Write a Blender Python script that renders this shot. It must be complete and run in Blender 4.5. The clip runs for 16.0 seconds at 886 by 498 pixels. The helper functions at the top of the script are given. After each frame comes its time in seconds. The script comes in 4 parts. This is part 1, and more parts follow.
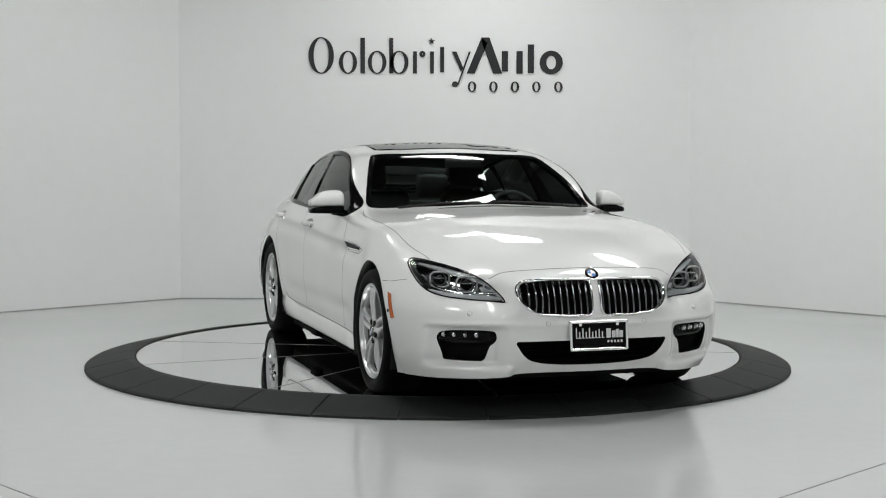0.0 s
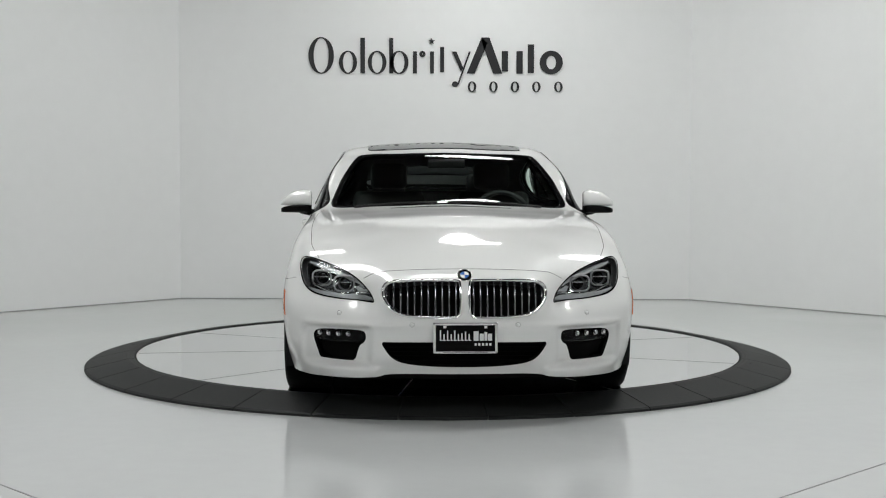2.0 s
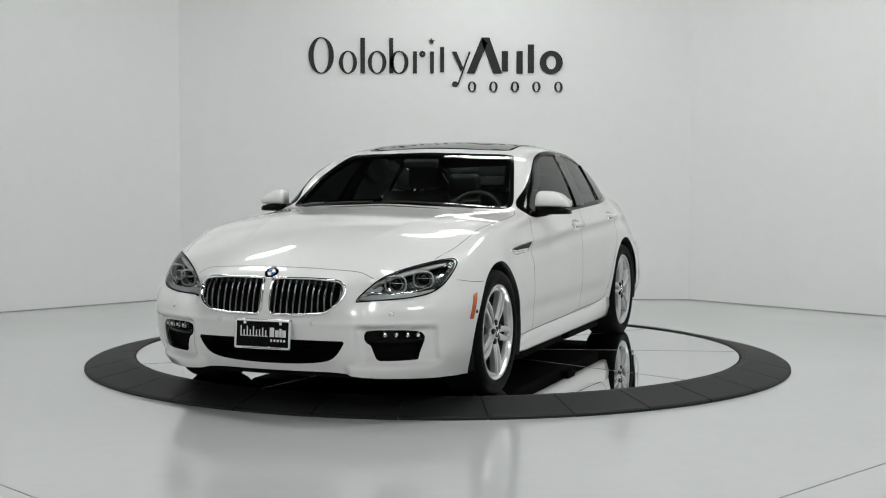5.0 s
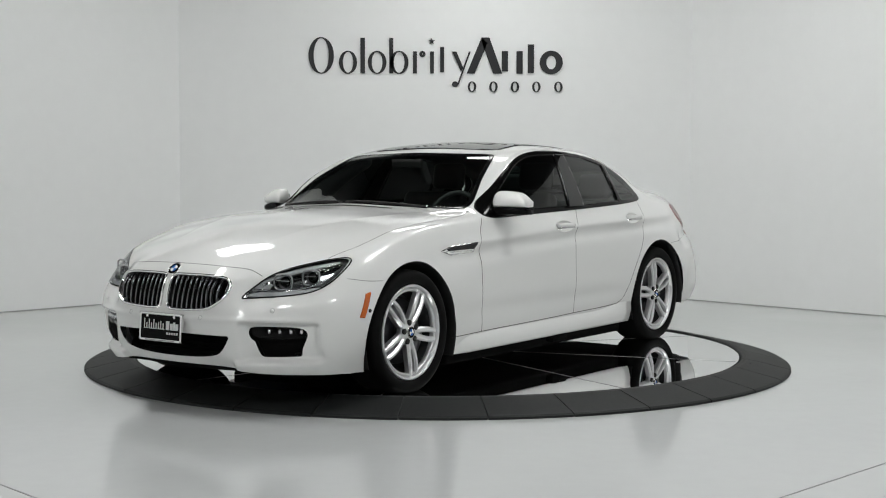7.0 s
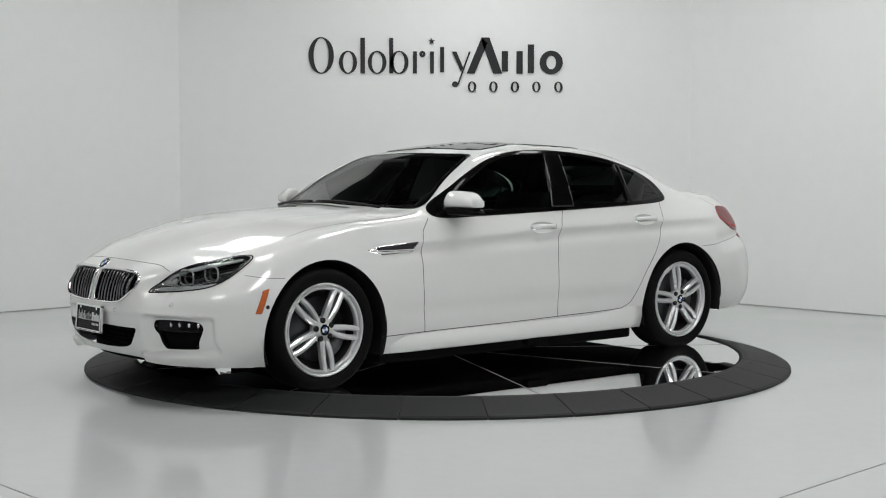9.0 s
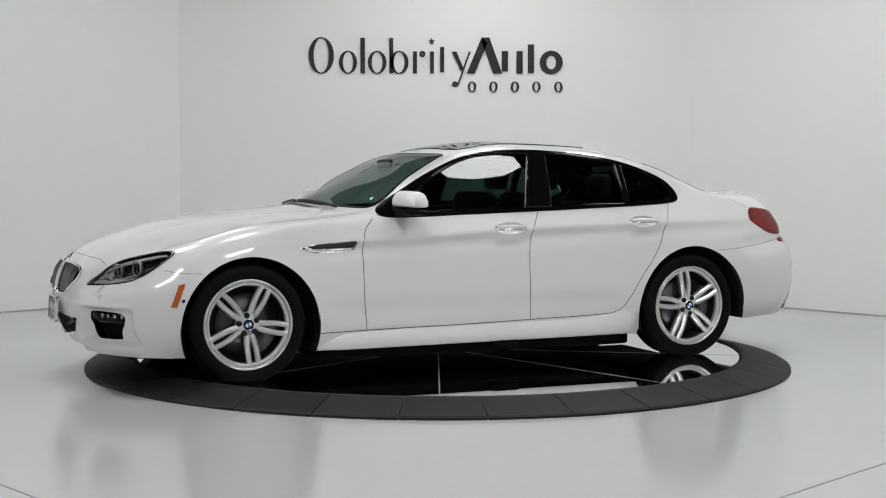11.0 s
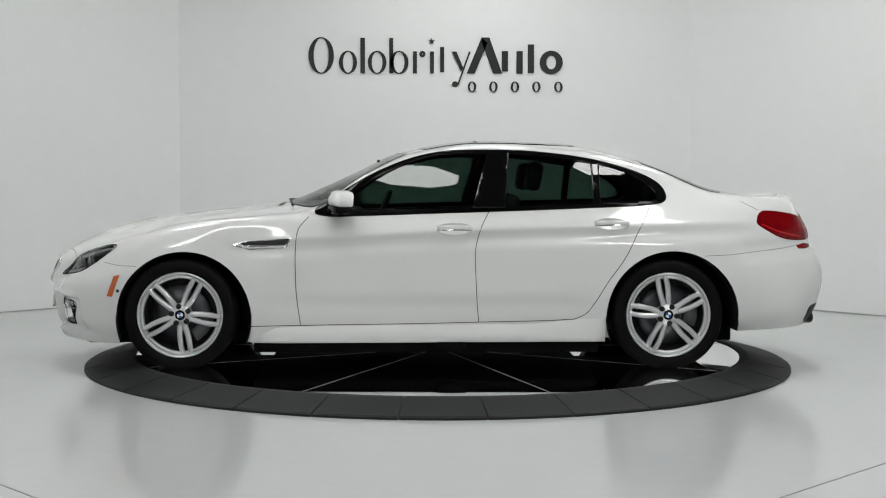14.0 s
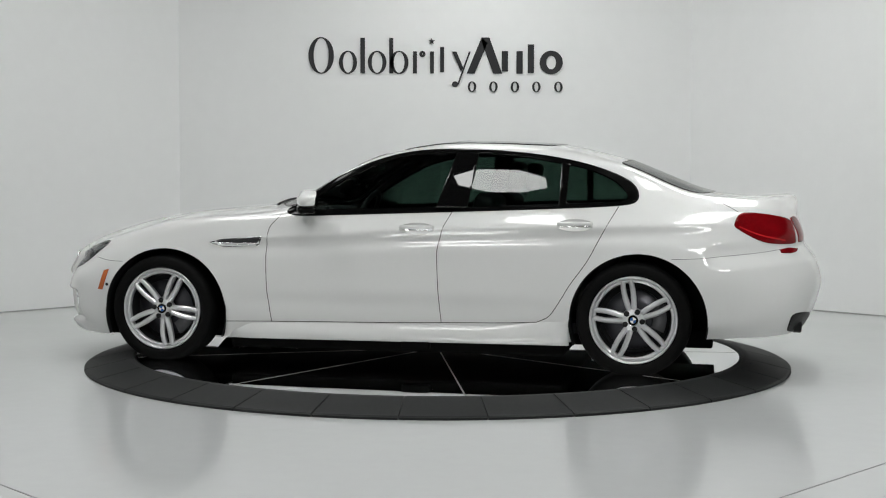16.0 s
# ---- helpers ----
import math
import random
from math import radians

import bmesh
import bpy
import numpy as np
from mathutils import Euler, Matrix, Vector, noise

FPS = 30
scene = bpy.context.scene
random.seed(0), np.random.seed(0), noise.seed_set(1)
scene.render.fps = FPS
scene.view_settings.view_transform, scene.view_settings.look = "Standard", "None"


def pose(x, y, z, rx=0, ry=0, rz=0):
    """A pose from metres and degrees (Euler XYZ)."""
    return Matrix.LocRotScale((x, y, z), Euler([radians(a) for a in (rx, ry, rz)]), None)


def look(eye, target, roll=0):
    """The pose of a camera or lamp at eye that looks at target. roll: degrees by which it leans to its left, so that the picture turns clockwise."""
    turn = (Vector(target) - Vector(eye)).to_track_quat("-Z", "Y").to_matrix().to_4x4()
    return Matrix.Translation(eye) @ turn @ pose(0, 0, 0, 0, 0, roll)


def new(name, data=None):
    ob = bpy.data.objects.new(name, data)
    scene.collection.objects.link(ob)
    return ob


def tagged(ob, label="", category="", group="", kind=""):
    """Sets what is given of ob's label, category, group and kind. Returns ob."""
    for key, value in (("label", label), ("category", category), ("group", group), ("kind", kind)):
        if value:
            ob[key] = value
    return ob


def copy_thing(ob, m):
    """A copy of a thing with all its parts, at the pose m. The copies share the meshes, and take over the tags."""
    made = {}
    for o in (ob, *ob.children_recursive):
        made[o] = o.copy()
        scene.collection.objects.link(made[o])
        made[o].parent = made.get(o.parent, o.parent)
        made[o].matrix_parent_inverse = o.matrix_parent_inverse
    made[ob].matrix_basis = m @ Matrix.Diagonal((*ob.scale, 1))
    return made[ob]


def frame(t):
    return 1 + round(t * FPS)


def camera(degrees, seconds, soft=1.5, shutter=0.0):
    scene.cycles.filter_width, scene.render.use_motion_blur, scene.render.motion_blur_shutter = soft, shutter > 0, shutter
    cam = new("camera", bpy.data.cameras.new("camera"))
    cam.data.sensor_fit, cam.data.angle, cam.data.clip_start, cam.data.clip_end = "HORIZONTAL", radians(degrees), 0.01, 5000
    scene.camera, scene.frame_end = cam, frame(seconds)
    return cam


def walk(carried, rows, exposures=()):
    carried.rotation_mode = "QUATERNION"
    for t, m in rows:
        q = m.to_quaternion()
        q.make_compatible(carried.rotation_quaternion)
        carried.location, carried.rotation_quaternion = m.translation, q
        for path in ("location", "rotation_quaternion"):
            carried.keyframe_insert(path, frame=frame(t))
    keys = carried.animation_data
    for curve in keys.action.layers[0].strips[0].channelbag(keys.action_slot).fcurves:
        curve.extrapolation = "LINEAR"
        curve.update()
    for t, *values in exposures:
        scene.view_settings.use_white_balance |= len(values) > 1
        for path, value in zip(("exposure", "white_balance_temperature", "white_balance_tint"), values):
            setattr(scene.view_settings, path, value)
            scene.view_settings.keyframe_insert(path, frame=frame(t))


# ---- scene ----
from mathutils.bvhtree import BVHTree

# ---------------- camera ----------------
cam = camera(37.08, 16.0, soft=1.1)
EYE = (0.032, -8.948, 1.233)
PITCH = radians(3.148)
CAMERA_POSE = look(EYE, (EYE[0], EYE[1] + 10 * math.cos(PITCH), EYE[2] - 10 * math.sin(PITCH)), 0.154)

# ---------------- light ----------------
EXPOSURE = -0.05
# ring of six ceiling lights, by the direction in which each hangs, and two fill lights added over the camera
RING_POWER = {22: 19.0, 82: 13.6, 142: 9.0, 202: 21.0, 262: 15.5, 322: 21.0}
FILL_POWER = {-1: 17.0, 1: 22.0}
walk(cam, [(0.0, CAMERA_POSE), (16.0, CAMERA_POSE)], [(0.0, EXPOSURE), (16.0, EXPOSURE)])
world = bpy.data.worlds.new("world")
scene.world = world
world.use_nodes = True
world.node_tree.nodes["Background"].inputs[0].default_value = (0.02, 0.02, 0.02, 1)
world.node_tree.nodes["Background"].inputs[1].default_value = 0.2

DISC_Z = 0.066          # top of the turning disc above the floor
CAR_Z = 0.052           # the unladen tyres would touch here; under load they flatten by the difference
R_DISC, R_RING = 2.0, 2.327


# ---------------- materials ----------------
def material(name, color, rough=0.5, metal=0.0, coat=0.0, bump=0.0, bump_scale=200.0, vary=0.05, vary_scale=3.0,
             rough_vary=0.05, spec=0.5, emit=None, coat_rough=0.03):
    """A principled material with colour and gloss that drift at a large and a fine scale."""
    m = bpy.data.materials.new(name)
    m.use_nodes = True
    nt = m.node_tree
    b = nt.nodes["Principled BSDF"]
    b.inputs["Base Color"].default_value = (*color, 1)
    b.inputs["Roughness"].default_value = rough
    b.inputs["Metallic"].default_value = metal
    b.inputs["Specular IOR Level"].default_value = spec
    b.inputs["Coat Weight"].default_value = coat
    b.inputs["Coat Roughness"].default_value = coat_rough
    co = nt.nodes.new("ShaderNodeTexCoord")
    if vary:
        n1, n2 = nt.nodes.new("ShaderNodeTexNoise"), nt.nodes.new("ShaderNodeTexNoise")
        n1.inputs["Scale"].default_value, n2.inputs["Scale"].default_value = vary_scale, vary_scale * 17
        n1.inputs["Detail"].default_value = n2.inputs["Detail"].default_value = 3
        add = nt.nodes.new("ShaderNodeMath")
        add.operation = "ADD"
        hsv = nt.nodes.new("ShaderNodeHueSaturation")
        hsv.inputs["Color"].default_value = (*color, 1)
        rng = nt.nodes.new("ShaderNodeMapRange")
        rng.inputs["From Min"].default_value, rng.inputs["From Max"].default_value = 0.6, 1.4
        rng.inputs["To Min"].default_value, rng.inputs["To Max"].default_value = 1 - vary, 1 + vary
        r2 = nt.nodes.new("ShaderNodeMapRange")
        r2.inputs["To Min"].default_value = max(0.0, rough - rough_vary)
        r2.inputs["To Max"].default_value = min(1.0, rough + rough_vary)
        for n in (n1, n2):
            nt.links.new(co.outputs["Object"], n.inputs["Vector"])
        nt.links.new(n1.outputs["Fac"], add.inputs[0])
        nt.links.new(n2.outputs["Fac"], add.inputs[1])
        nt.links.new(add.outputs[0], rng.inputs["Value"])
        nt.links.new(rng.outputs[0], hsv.inputs["Value"])
        nt.links.new(hsv.outputs[0], b.inputs["Base Color"])
        nt.links.new(n1.outputs["Fac"], r2.inputs["Value"])
        nt.links.new(r2.outputs[0], b.inputs["Roughness"])
    if bump:
        n3 = nt.nodes.new("ShaderNodeTexNoise")
        n3.inputs["Scale"].default_value = bump_scale
        bp = nt.nodes.new("ShaderNodeBump")
        bp.inputs["Strength"].default_value = bump
        bp.inputs["Distance"].default_value = 0.002
        nt.links.new(co.outputs["Object"], n3.inputs["Vector"])
        nt.links.new(n3.outputs["Fac"], bp.inputs["Height"])
        nt.links.new(bp.outputs[0], b.inputs["Normal"])
    if emit:
        b.inputs["Emission Color"].default_value = (*emit[0], 1)
        b.inputs["Emission Strength"].default_value = emit[1]
    return m


def glass(name, tint, ior=1.45, rough=0.0):
    """Thin tinted pane: see-through with a tint, and a Fresnel gloss."""
    m = bpy.data.materials.new(name)
    m.use_nodes = True
    nt = m.node_tree
    nt.nodes.remove(nt.nodes["Principled BSDF"])
    tr, gl = nt.nodes.new("ShaderNodeBsdfTransparent"), nt.nodes.new("ShaderNodeBsdfGlossy")
    fr, mx = nt.nodes.new("ShaderNodeFresnel"), nt.nodes.new("ShaderNodeMixShader")
    tr.inputs[0].default_value = (*tint, 1)
    gl.inputs["Roughness"].default_value = rough
    fr.inputs["IOR"].default_value = ior
    nt.links.new(fr.outputs[0], mx.inputs[0])
    nt.links.new(tr.outputs[0], mx.inputs[1])
    nt.links.new(gl.outputs[0], mx.inputs[2])
    nt.links.new(mx.outputs[0], nt.nodes["Material Output"].inputs["Surface"])
    return m


WALL = material("white_wall_paint", (0.85, 0.855, 0.85), 0.6, bump=0.08, bump_scale=90, vary=0.015, vary_scale=0.5)
FLOOR = material("white_epoxy_floor", (0.54, 0.55, 0.55), 0.13, bump=0.01, bump_scale=6, vary=0.02, vary_scale=0.6, rough_vary=0.05)
CEIL = material("dark_ceiling_paint", (0.03, 0.03, 0.032), 0.8, vary=0.2, vary_scale=1.5)
STEEL = material("dark_steel", (0.06, 0.06, 0.065), 0.5, 0.6)
SEALANT = material("grey_wall_sealant", (0.36, 0.36, 0.36), 0.7)
JOINT = material("floor_joint_filler", (0.22, 0.22, 0.22), 0.7)
RUBBER = material("black_rubber_ramp", (0.018, 0.019, 0.019), 0.55, bump=0.25, bump_scale=160, vary=0.3, vary_scale=4, spec=0.16)
MIRROR = material("polished_mirror_plate", (0.86, 0.87, 0.87), 0.015, 1.0, vary=0.01, rough_vary=0.008)
ALU = material("brushed_seam_strip", (0.36, 0.36, 0.36), 0.45, 1.0)
INK = material("black_sign_vinyl", (0.012, 0.012, 0.014), 0.45)
PAINT = material("white_car_paint", (0.72, 0.72, 0.71), 0.40, coat=1.0, vary=0.008, vary_scale=2.0, coat_rough=0.015)
GAP = material("panel_gap_shadow", (0.03, 0.03, 0.03), 0.8)
TRIM = material("gloss_black_trim", (0.003, 0.003, 0.003), 0.10, spec=0.07, rough_vary=0.02)
UNDER = material("matt_black_underseal", (0.004, 0.004, 0.004), 0.9, spec=0.05)
PILLAR = material("gloss_black_pillar", (0.003, 0.003, 0.003), 0.02, spec=0.4, vary=0)
GLOSS = material("black_glass", (0.004, 0.004, 0.004), 0.04, spec=0.4, vary=0)
PLASTIC = material("black_plastic", (0.010, 0.010, 0.010), 0.5, bump=0.1, bump_scale=400, spec=0.25)
CHROME = material("chrome", (0.80, 0.80, 0.80), 0.06, 1.0, vary=0.02)
SILVER = material("silver_wheel_lacquer", (0.66, 0.66, 0.67), 0.32, 0.75, coat=0.4)
TYRE = material("tyre_rubber", (0.005, 0.005, 0.005), 0.6, bump=0.2, bump_scale=120, vary=0.2, vary_scale=6, spec=0.06)
DISC = material("brake_iron", (0.07, 0.07, 0.078), 0.35, 0.9)
GREY = material("grey_cast", (0.16, 0.16, 0.17), 0.5, 0.3)
AMBER = material("amber_reflector", (0.48, 0.10, 0.012), 0.25, coat=0.3)
RED = material("red_lamp_plastic", (0.16, 0.002, 0.004), 0.12, spec=0.25, vary=0.35, vary_scale=9)
BRIGHT_RED = material("bright_red_light_guide", (0.42, 0.012, 0.014), 0.2, spec=0.25)
# wheel silver taken dark in colour, for the shade behind the spokes
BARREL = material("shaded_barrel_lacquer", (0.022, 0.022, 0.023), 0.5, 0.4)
BLUE = material("blue_enamel", (0.03, 0.12, 0.40), 0.2, coat=0.2)
WHITE = material("white_enamel", (0.8, 0.8, 0.8), 0.2, coat=0.2)
LEATHER = material("black_leather", (0.02, 0.02, 0.021), 0.45, bump=0.3, bump_scale=140)
CABIN = material("dark_cabin_lining", (0.018, 0.018, 0.02), 0.75)
PLATE_PRINT = material("pale_plate_print", (0.65, 0.66, 0.66), 0.4)
SMOKE = material("smoked_chrome", (0.19, 0.19, 0.20), 0.16, 0.95)
LENS = material("white_lamp_lens", (0.6, 0.6, 0.62), 0.25, coat=1.0)
BOWL = material("dark_lamp_bowl", (0.42, 0.42, 0.43), 0.16, 0.97)
RING = material("light_guide_plastic", (0.34, 0.34, 0.35), 0.25, coat=0.6)
LED = material("lamp_reflector", (0.7, 0.7, 0.72), 0.15, 1.0)
TINT = glass("tinted_side_glass", (0.14, 0.20, 0.175))
SCREEN = glass("windscreen_glass", (0.60, 0.72, 0.66))
CLEAR = glass("clear_lens", (0.9, 0.92, 0.92), 1.25)


def diffuser(power):
    return material("light_diffuser", (0.8, 0.8, 0.8), 0.5, emit=((0.985, 1.0, 0.985), power))


# ---------------- mesh helpers ----------------
def link(name, bm, mat, parent=None, label="", smooth=True):
    me = bpy.data.meshes.new(name)
    bm.normal_update()
    bm.to_mesh(me)
    bm.free()
    me.materials.append(mat)
    if smooth:
        me.shade_smooth()
    ob = new(name, me)
    if parent:
        ob.parent = parent
    if label:
        ob["label"] = label
    return ob


def part(name, bm, mat, parent, label="", smooth=True):
    return link(name, bm, mat, parent, label, smooth)


def from_arrays(name, verts, faces, mat, parent=None, label="", normals=None, smooth=True):
    me = bpy.data.meshes.new(name)
    me.from_pydata([tuple(v) for v in verts], [], [tuple(int(i) for i in f) for f in faces])
    me.materials.append(mat)
    if smooth:
        me.shade_smooth()
    if normals is not None:
        me.normals_split_custom_set_from_vertices([tuple(n) for n in normals])
    ob = new(name, me)
    if parent:
        ob.parent = parent
    if label:
        ob["label"] = label
    return ob


def empty(name, m=None):
    ob = new(name)
    if m is not None:
        ob.matrix_basis = m
    return ob


def box(bm, x0, x1, y0, y1, z0, z1, bevel=0.0, m=None):
    r = bmesh.ops.create_cube(bm, size=1)
    vs = r["verts"]
    for v in vs:
        v.co = Vector(((x0 + x1) / 2 + v.co.x * (x1 - x0), (y0 + y1) / 2 + v.co.y * (y1 - y0), (z0 + z1) / 2 + v.co.z * (z1 - z0)))
    if bevel:
        es = list({e for v in vs for e in v.link_edges})
        r = bmesh.ops.bevel(bm, geom=es, offset=bevel, segments=3, profile=0.5, affect="EDGES")
        vs = list({v for f in r["faces"] for v in f.verts} | {v for v in vs if v.is_valid})
    if m is not None:
        bmesh.ops.transform(bm, matrix=m, verts=vs)
    return vs


def boxed(*a, **k):
    bm = bmesh.new()
    box(bm, *a, **k)
    return bm


def lathe(profile, n=64, axis="y"):
    """Turns (radius, height) pairs round an axis."""
    bm = bmesh.new()
    rings = []
    for i in range(n):
        a = 2 * math.pi * i / n
        row = []
        for r, h in profile:
            p = (r * math.cos(a), h, r * math.sin(a)) if axis == "y" else (r * math.cos(a), r * math.sin(a), h)
            row.append(bm.verts.new(p))
        rings.append(row)
    for i in range(n):
        a, b = rings[i], rings[(i + 1) % n]
        for j in range(len(profile) - 1):
            bm.faces.new((a[j], a[j + 1], b[j + 1], b[j]))
    bmesh.ops.remove_doubles(bm, verts=bm.verts, dist=1e-5)
    bmesh.ops.recalc_face_normals(bm, faces=bm.faces)
    return bm


def tube(points, radius, n=8, closed=False):
    """A round bar along points."""
    bm = bmesh.new()
    pts = [Vector(p) for p in points]
    rings = []
    for i, p in enumerate(pts):
        a = pts[i - 1] if (i or closed) else p
        b = pts[(i + 1) % len(pts)] if (i < len(pts) - 1 or closed) else p
        d = (b - a).normalized()
        s = d.cross(Vector((0.13, 0.21, 1)) if abs(d.z) < 0.9 else Vector((1, 0.1, 0.2))).normalized()
        w = d.cross(s)
        rings.append([bm.verts.new(p + radius * (math.cos(t) * s + math.sin(t) * w)) for t in [2 * math.pi * k / n for k in range(n)]])
    for i in range(len(rings) - (0 if closed else 1)):
        a, b = rings[i], rings[(i + 1) % len(rings)]
        for k in range(n):
            bm.faces.new((a[k], a[(k + 1) % n], b[(k + 1) % n], b[k]))
    if not closed:
        bm.faces.new(rings[0][::-1])
        bm.faces.new(rings[-1])
    bmesh.ops.recalc_face_normals(bm, faces=bm.faces)
    return bm


def prism(outline, depth, axis, at, bevel=0.0):
    """A plate of an outline, thick along an axis. Outline is in the other two axes."""
    bm = bmesh.new()

    def place(p, d):
        return {"x": (d, p[0], p[1]), "y": (p[0], d, p[1]), "z": (p[0], p[1], d)}[axis]
    a = [bm.verts.new(place(p, at)) for p in outline]
    b = [bm.verts.new(place(p, at + depth)) for p in outline]
    n = len(outline)
    f1, f2 = bm.faces.new(a), bm.faces.new(b[::-1])
    for i in range(n):
        bm.faces.new((a[i], b[i], b[(i + 1) % n], a[(i + 1) % n]))
    bmesh.ops.recalc_face_normals(bm, faces=bm.faces)
    if bevel:
        bmesh.ops.bevel(bm, geom=list(f1.edges) + list(f2.edges), offset=bevel, segments=2, affect="EDGES")
    return bm


def rounded(pts, per=6):
    """A closed curve through the corner points, softened."""
    p = np.array(pts, float)
    for _ in range(3):
        q = np.empty((2 * len(p), 2))
        nx = np.roll(p, -1, 0)
        q[0::2], q[1::2] = 0.75 * p + 0.25 * nx, 0.25 * p + 0.75 * nx
        p = q
    return p


# ---------------- room ----------------
def wall(name, a, b, low, height, mat, label, thick=0.2):
    """An upright wall from a to b, thick away from the room."""
    a, b = Vector((*a, 0)), Vector((*b, 0))
    d = (b - a).normalized()
    out = Vector((-d.y, d.x, 0))
    bm = bmesh.new()
    lo = [a, b, b + out * thick, a + out * thick]
    v0 = [bm.verts.new(p + Vector((0, 0, low))) for p in lo]
    v1 = [bm.verts.new(p + Vector((0, 0, height))) for p in lo]
    bm.faces.new(v0)
    bm.faces.new(v1)
    for i in range(4):
        bm.faces.new((v0[i], v0[(i + 1) % 4], v1[(i + 1) % 4], v1[i]))
    bmesh.ops.recalc_face_normals(bm, faces=bm.faces)
    return tagged(link(name, bm, mat, smooth=False), label, "wall", kind="structure")


ROOM_H = 4.6
WHITE_H = 3.5            # the white walls end here; the dark hall goes on above
BACK_Y = 4.27
outline = [(-2.60, BACK_Y), (2.50, BACK_Y), (5.60, 1.02), (5.60, -12.5), (-5.60, -12.5), (-5.60, 1.10)]
names = ["wall_back", "wall_back_right", "wall_right", "wall_front", "wall_left", "wall_back_left"]
for i, nm in enumerate(names):
    wall(nm, outline[i], outline[(i + 1) % 6], 0, WHITE_H, WALL, "smooth white painted studio wall")
    wall(nm.replace("wall", "wall_upper"), outline[i], outline[(i + 1) % 6], WHITE_H, ROOM_H, CEIL, "dark painted hall wall above the white studio walls")

fl = tagged(link("floor", boxed(-6.0, 6.0, -12.9, 4.8, -0.2, 0.0), FLOOR, smooth=False), "glossy white epoxy studio floor with soft reflections", "floor", kind="structure")
ce = tagged(link("ceiling", boxed(-6.0, 6.0, -12.9, 4.8, ROOM_H, ROOM_H + 0.2), CEIL, smooth=False), "dark painted studio ceiling", "ceiling", kind="structure")


for i in (0, 1, 5):
    a, c = Vector((*outline[i], 0)), Vector((*outline[(i + 1) % 6], 0))
    d = (c - a).normalized()
    inn = Vector((d.y, -d.x, 0)) * 0.004
    bm = bmesh.new()
    q = [bm.verts.new(v + Vector((0, 0, z))) for z in (0.001, 0.009) for v in (a, c, c + inn, a + inn)]
    for f in ((0, 1, 2, 3), (4, 5, 6, 7), (0, 1, 5, 4), (1, 2, 6, 5), (2, 3, 7, 6), (3, 0, 4, 7)):
        bm.faces.new([q[k] for k in f])
    bmesh.ops.recalc_face_normals(bm, faces=bm.faces)
    tagged(link("baseboard", bm, SEALANT, smooth=False), "thin grey sealing joint at the foot of the wall", "baseboard", kind="structure")


def floor_joint(a, b):
    a, b = Vector((*a, 0)), Vector((*b, 0))
    d = (b - a).normalized()
    s = Vector((-d.y, d.x, 0)) * 0.0035
    bm = bmesh.new()
    lo = [bm.verts.new(p + Vector((0, 0, z))) for z in (-0.01, 0.0015) for p in (a - s, b - s, b + s, a + s)]
    for f in ((0, 1, 2, 3), (4, 5, 6, 7), (0, 1, 5, 4), (1, 2, 6, 5), (2, 3, 7, 6), (3, 0, 4, 7)):
        bm.faces.new([lo[i] for i in f])
    bmesh.ops.recalc_face_normals(bm, faces=bm.faces)
    tagged(link("trim", bm, JOINT, smooth=False), "thin grey expansion joint in the white floor", "floor joint", kind="structure")


floor_joint((-3.4, -2.0), (-1.20, -4.29))
floor_joint((1.0, -4.26), (3.2, -2.02))


# ---------------- ceiling lights ----------------
def ceiling_light(x, y, rx, ry, turn, power, z=ROOM_H - 0.35):
    th = empty("ceiling_light", pose(x, y, z, 0, 0, turn))
    tagged(th, "large glowing octagonal softbox hung under the dark ceiling, two of them added as fill", "ceiling light", "studio ceiling lights")
    k = 0.42
    o = [(-rx, -ry * k), (-rx * k, -ry), (rx * k, -ry), (rx, -ry * k), (rx, ry * k), (rx * k, ry), (-rx * k, ry), (-rx, ry * k)]
    part("diffuser", prism(o, 0.02, "z", 0.0), diffuser(power), th, "glowing white diffuser", False)
    big = [(a * 1.02, b * 1.02) for a, b in o]
    part("frame", prism(big, 0.15, "z", 0.021), STEEL, th, "dark metal housing", False)
    for a, b in ((-rx * 0.6, 0), (rx * 0.6, 0)):
        part("hanger", boxed(a - 0.01, a + 0.01, b - 0.01, b + 0.01, 0.17, ROOM_H - z), STEEL, th, smooth=False)


for a, power in RING_POWER.items():
    ceiling_light(2.82 * math.cos(radians(a)), 2.82 * math.sin(radians(a)), 0.62, 0.40, a + 90, power)
# two unseen softboxes added only to brighten the car's near side
for side, power in FILL_POWER.items():
    ceiling_light(2.6 * side, -6.8, 0.9, 0.6, 0, power)



# ---------------- sign on the back wall, as plain shapes ----------------
def sign_x(px):
    return -1.31 + (px - 546) * 0.005616


def sign_z(py):
    return 2.61 - (py - 66) * 0.00556


SIGN_Y = BACK_Y - 0.002
sign = tagged(empty("wall_sign", pose(0, SIGN_Y, 0)), "black sign of ovals and bars on the white back wall", "wall sign")


def sign_poly(pts, name="sign_stroke"):
    part(name, prism([(sign_x(a), sign_z(b)) for a, b in pts], -0.012, "y", 0.0), INK, sign, smooth=False)


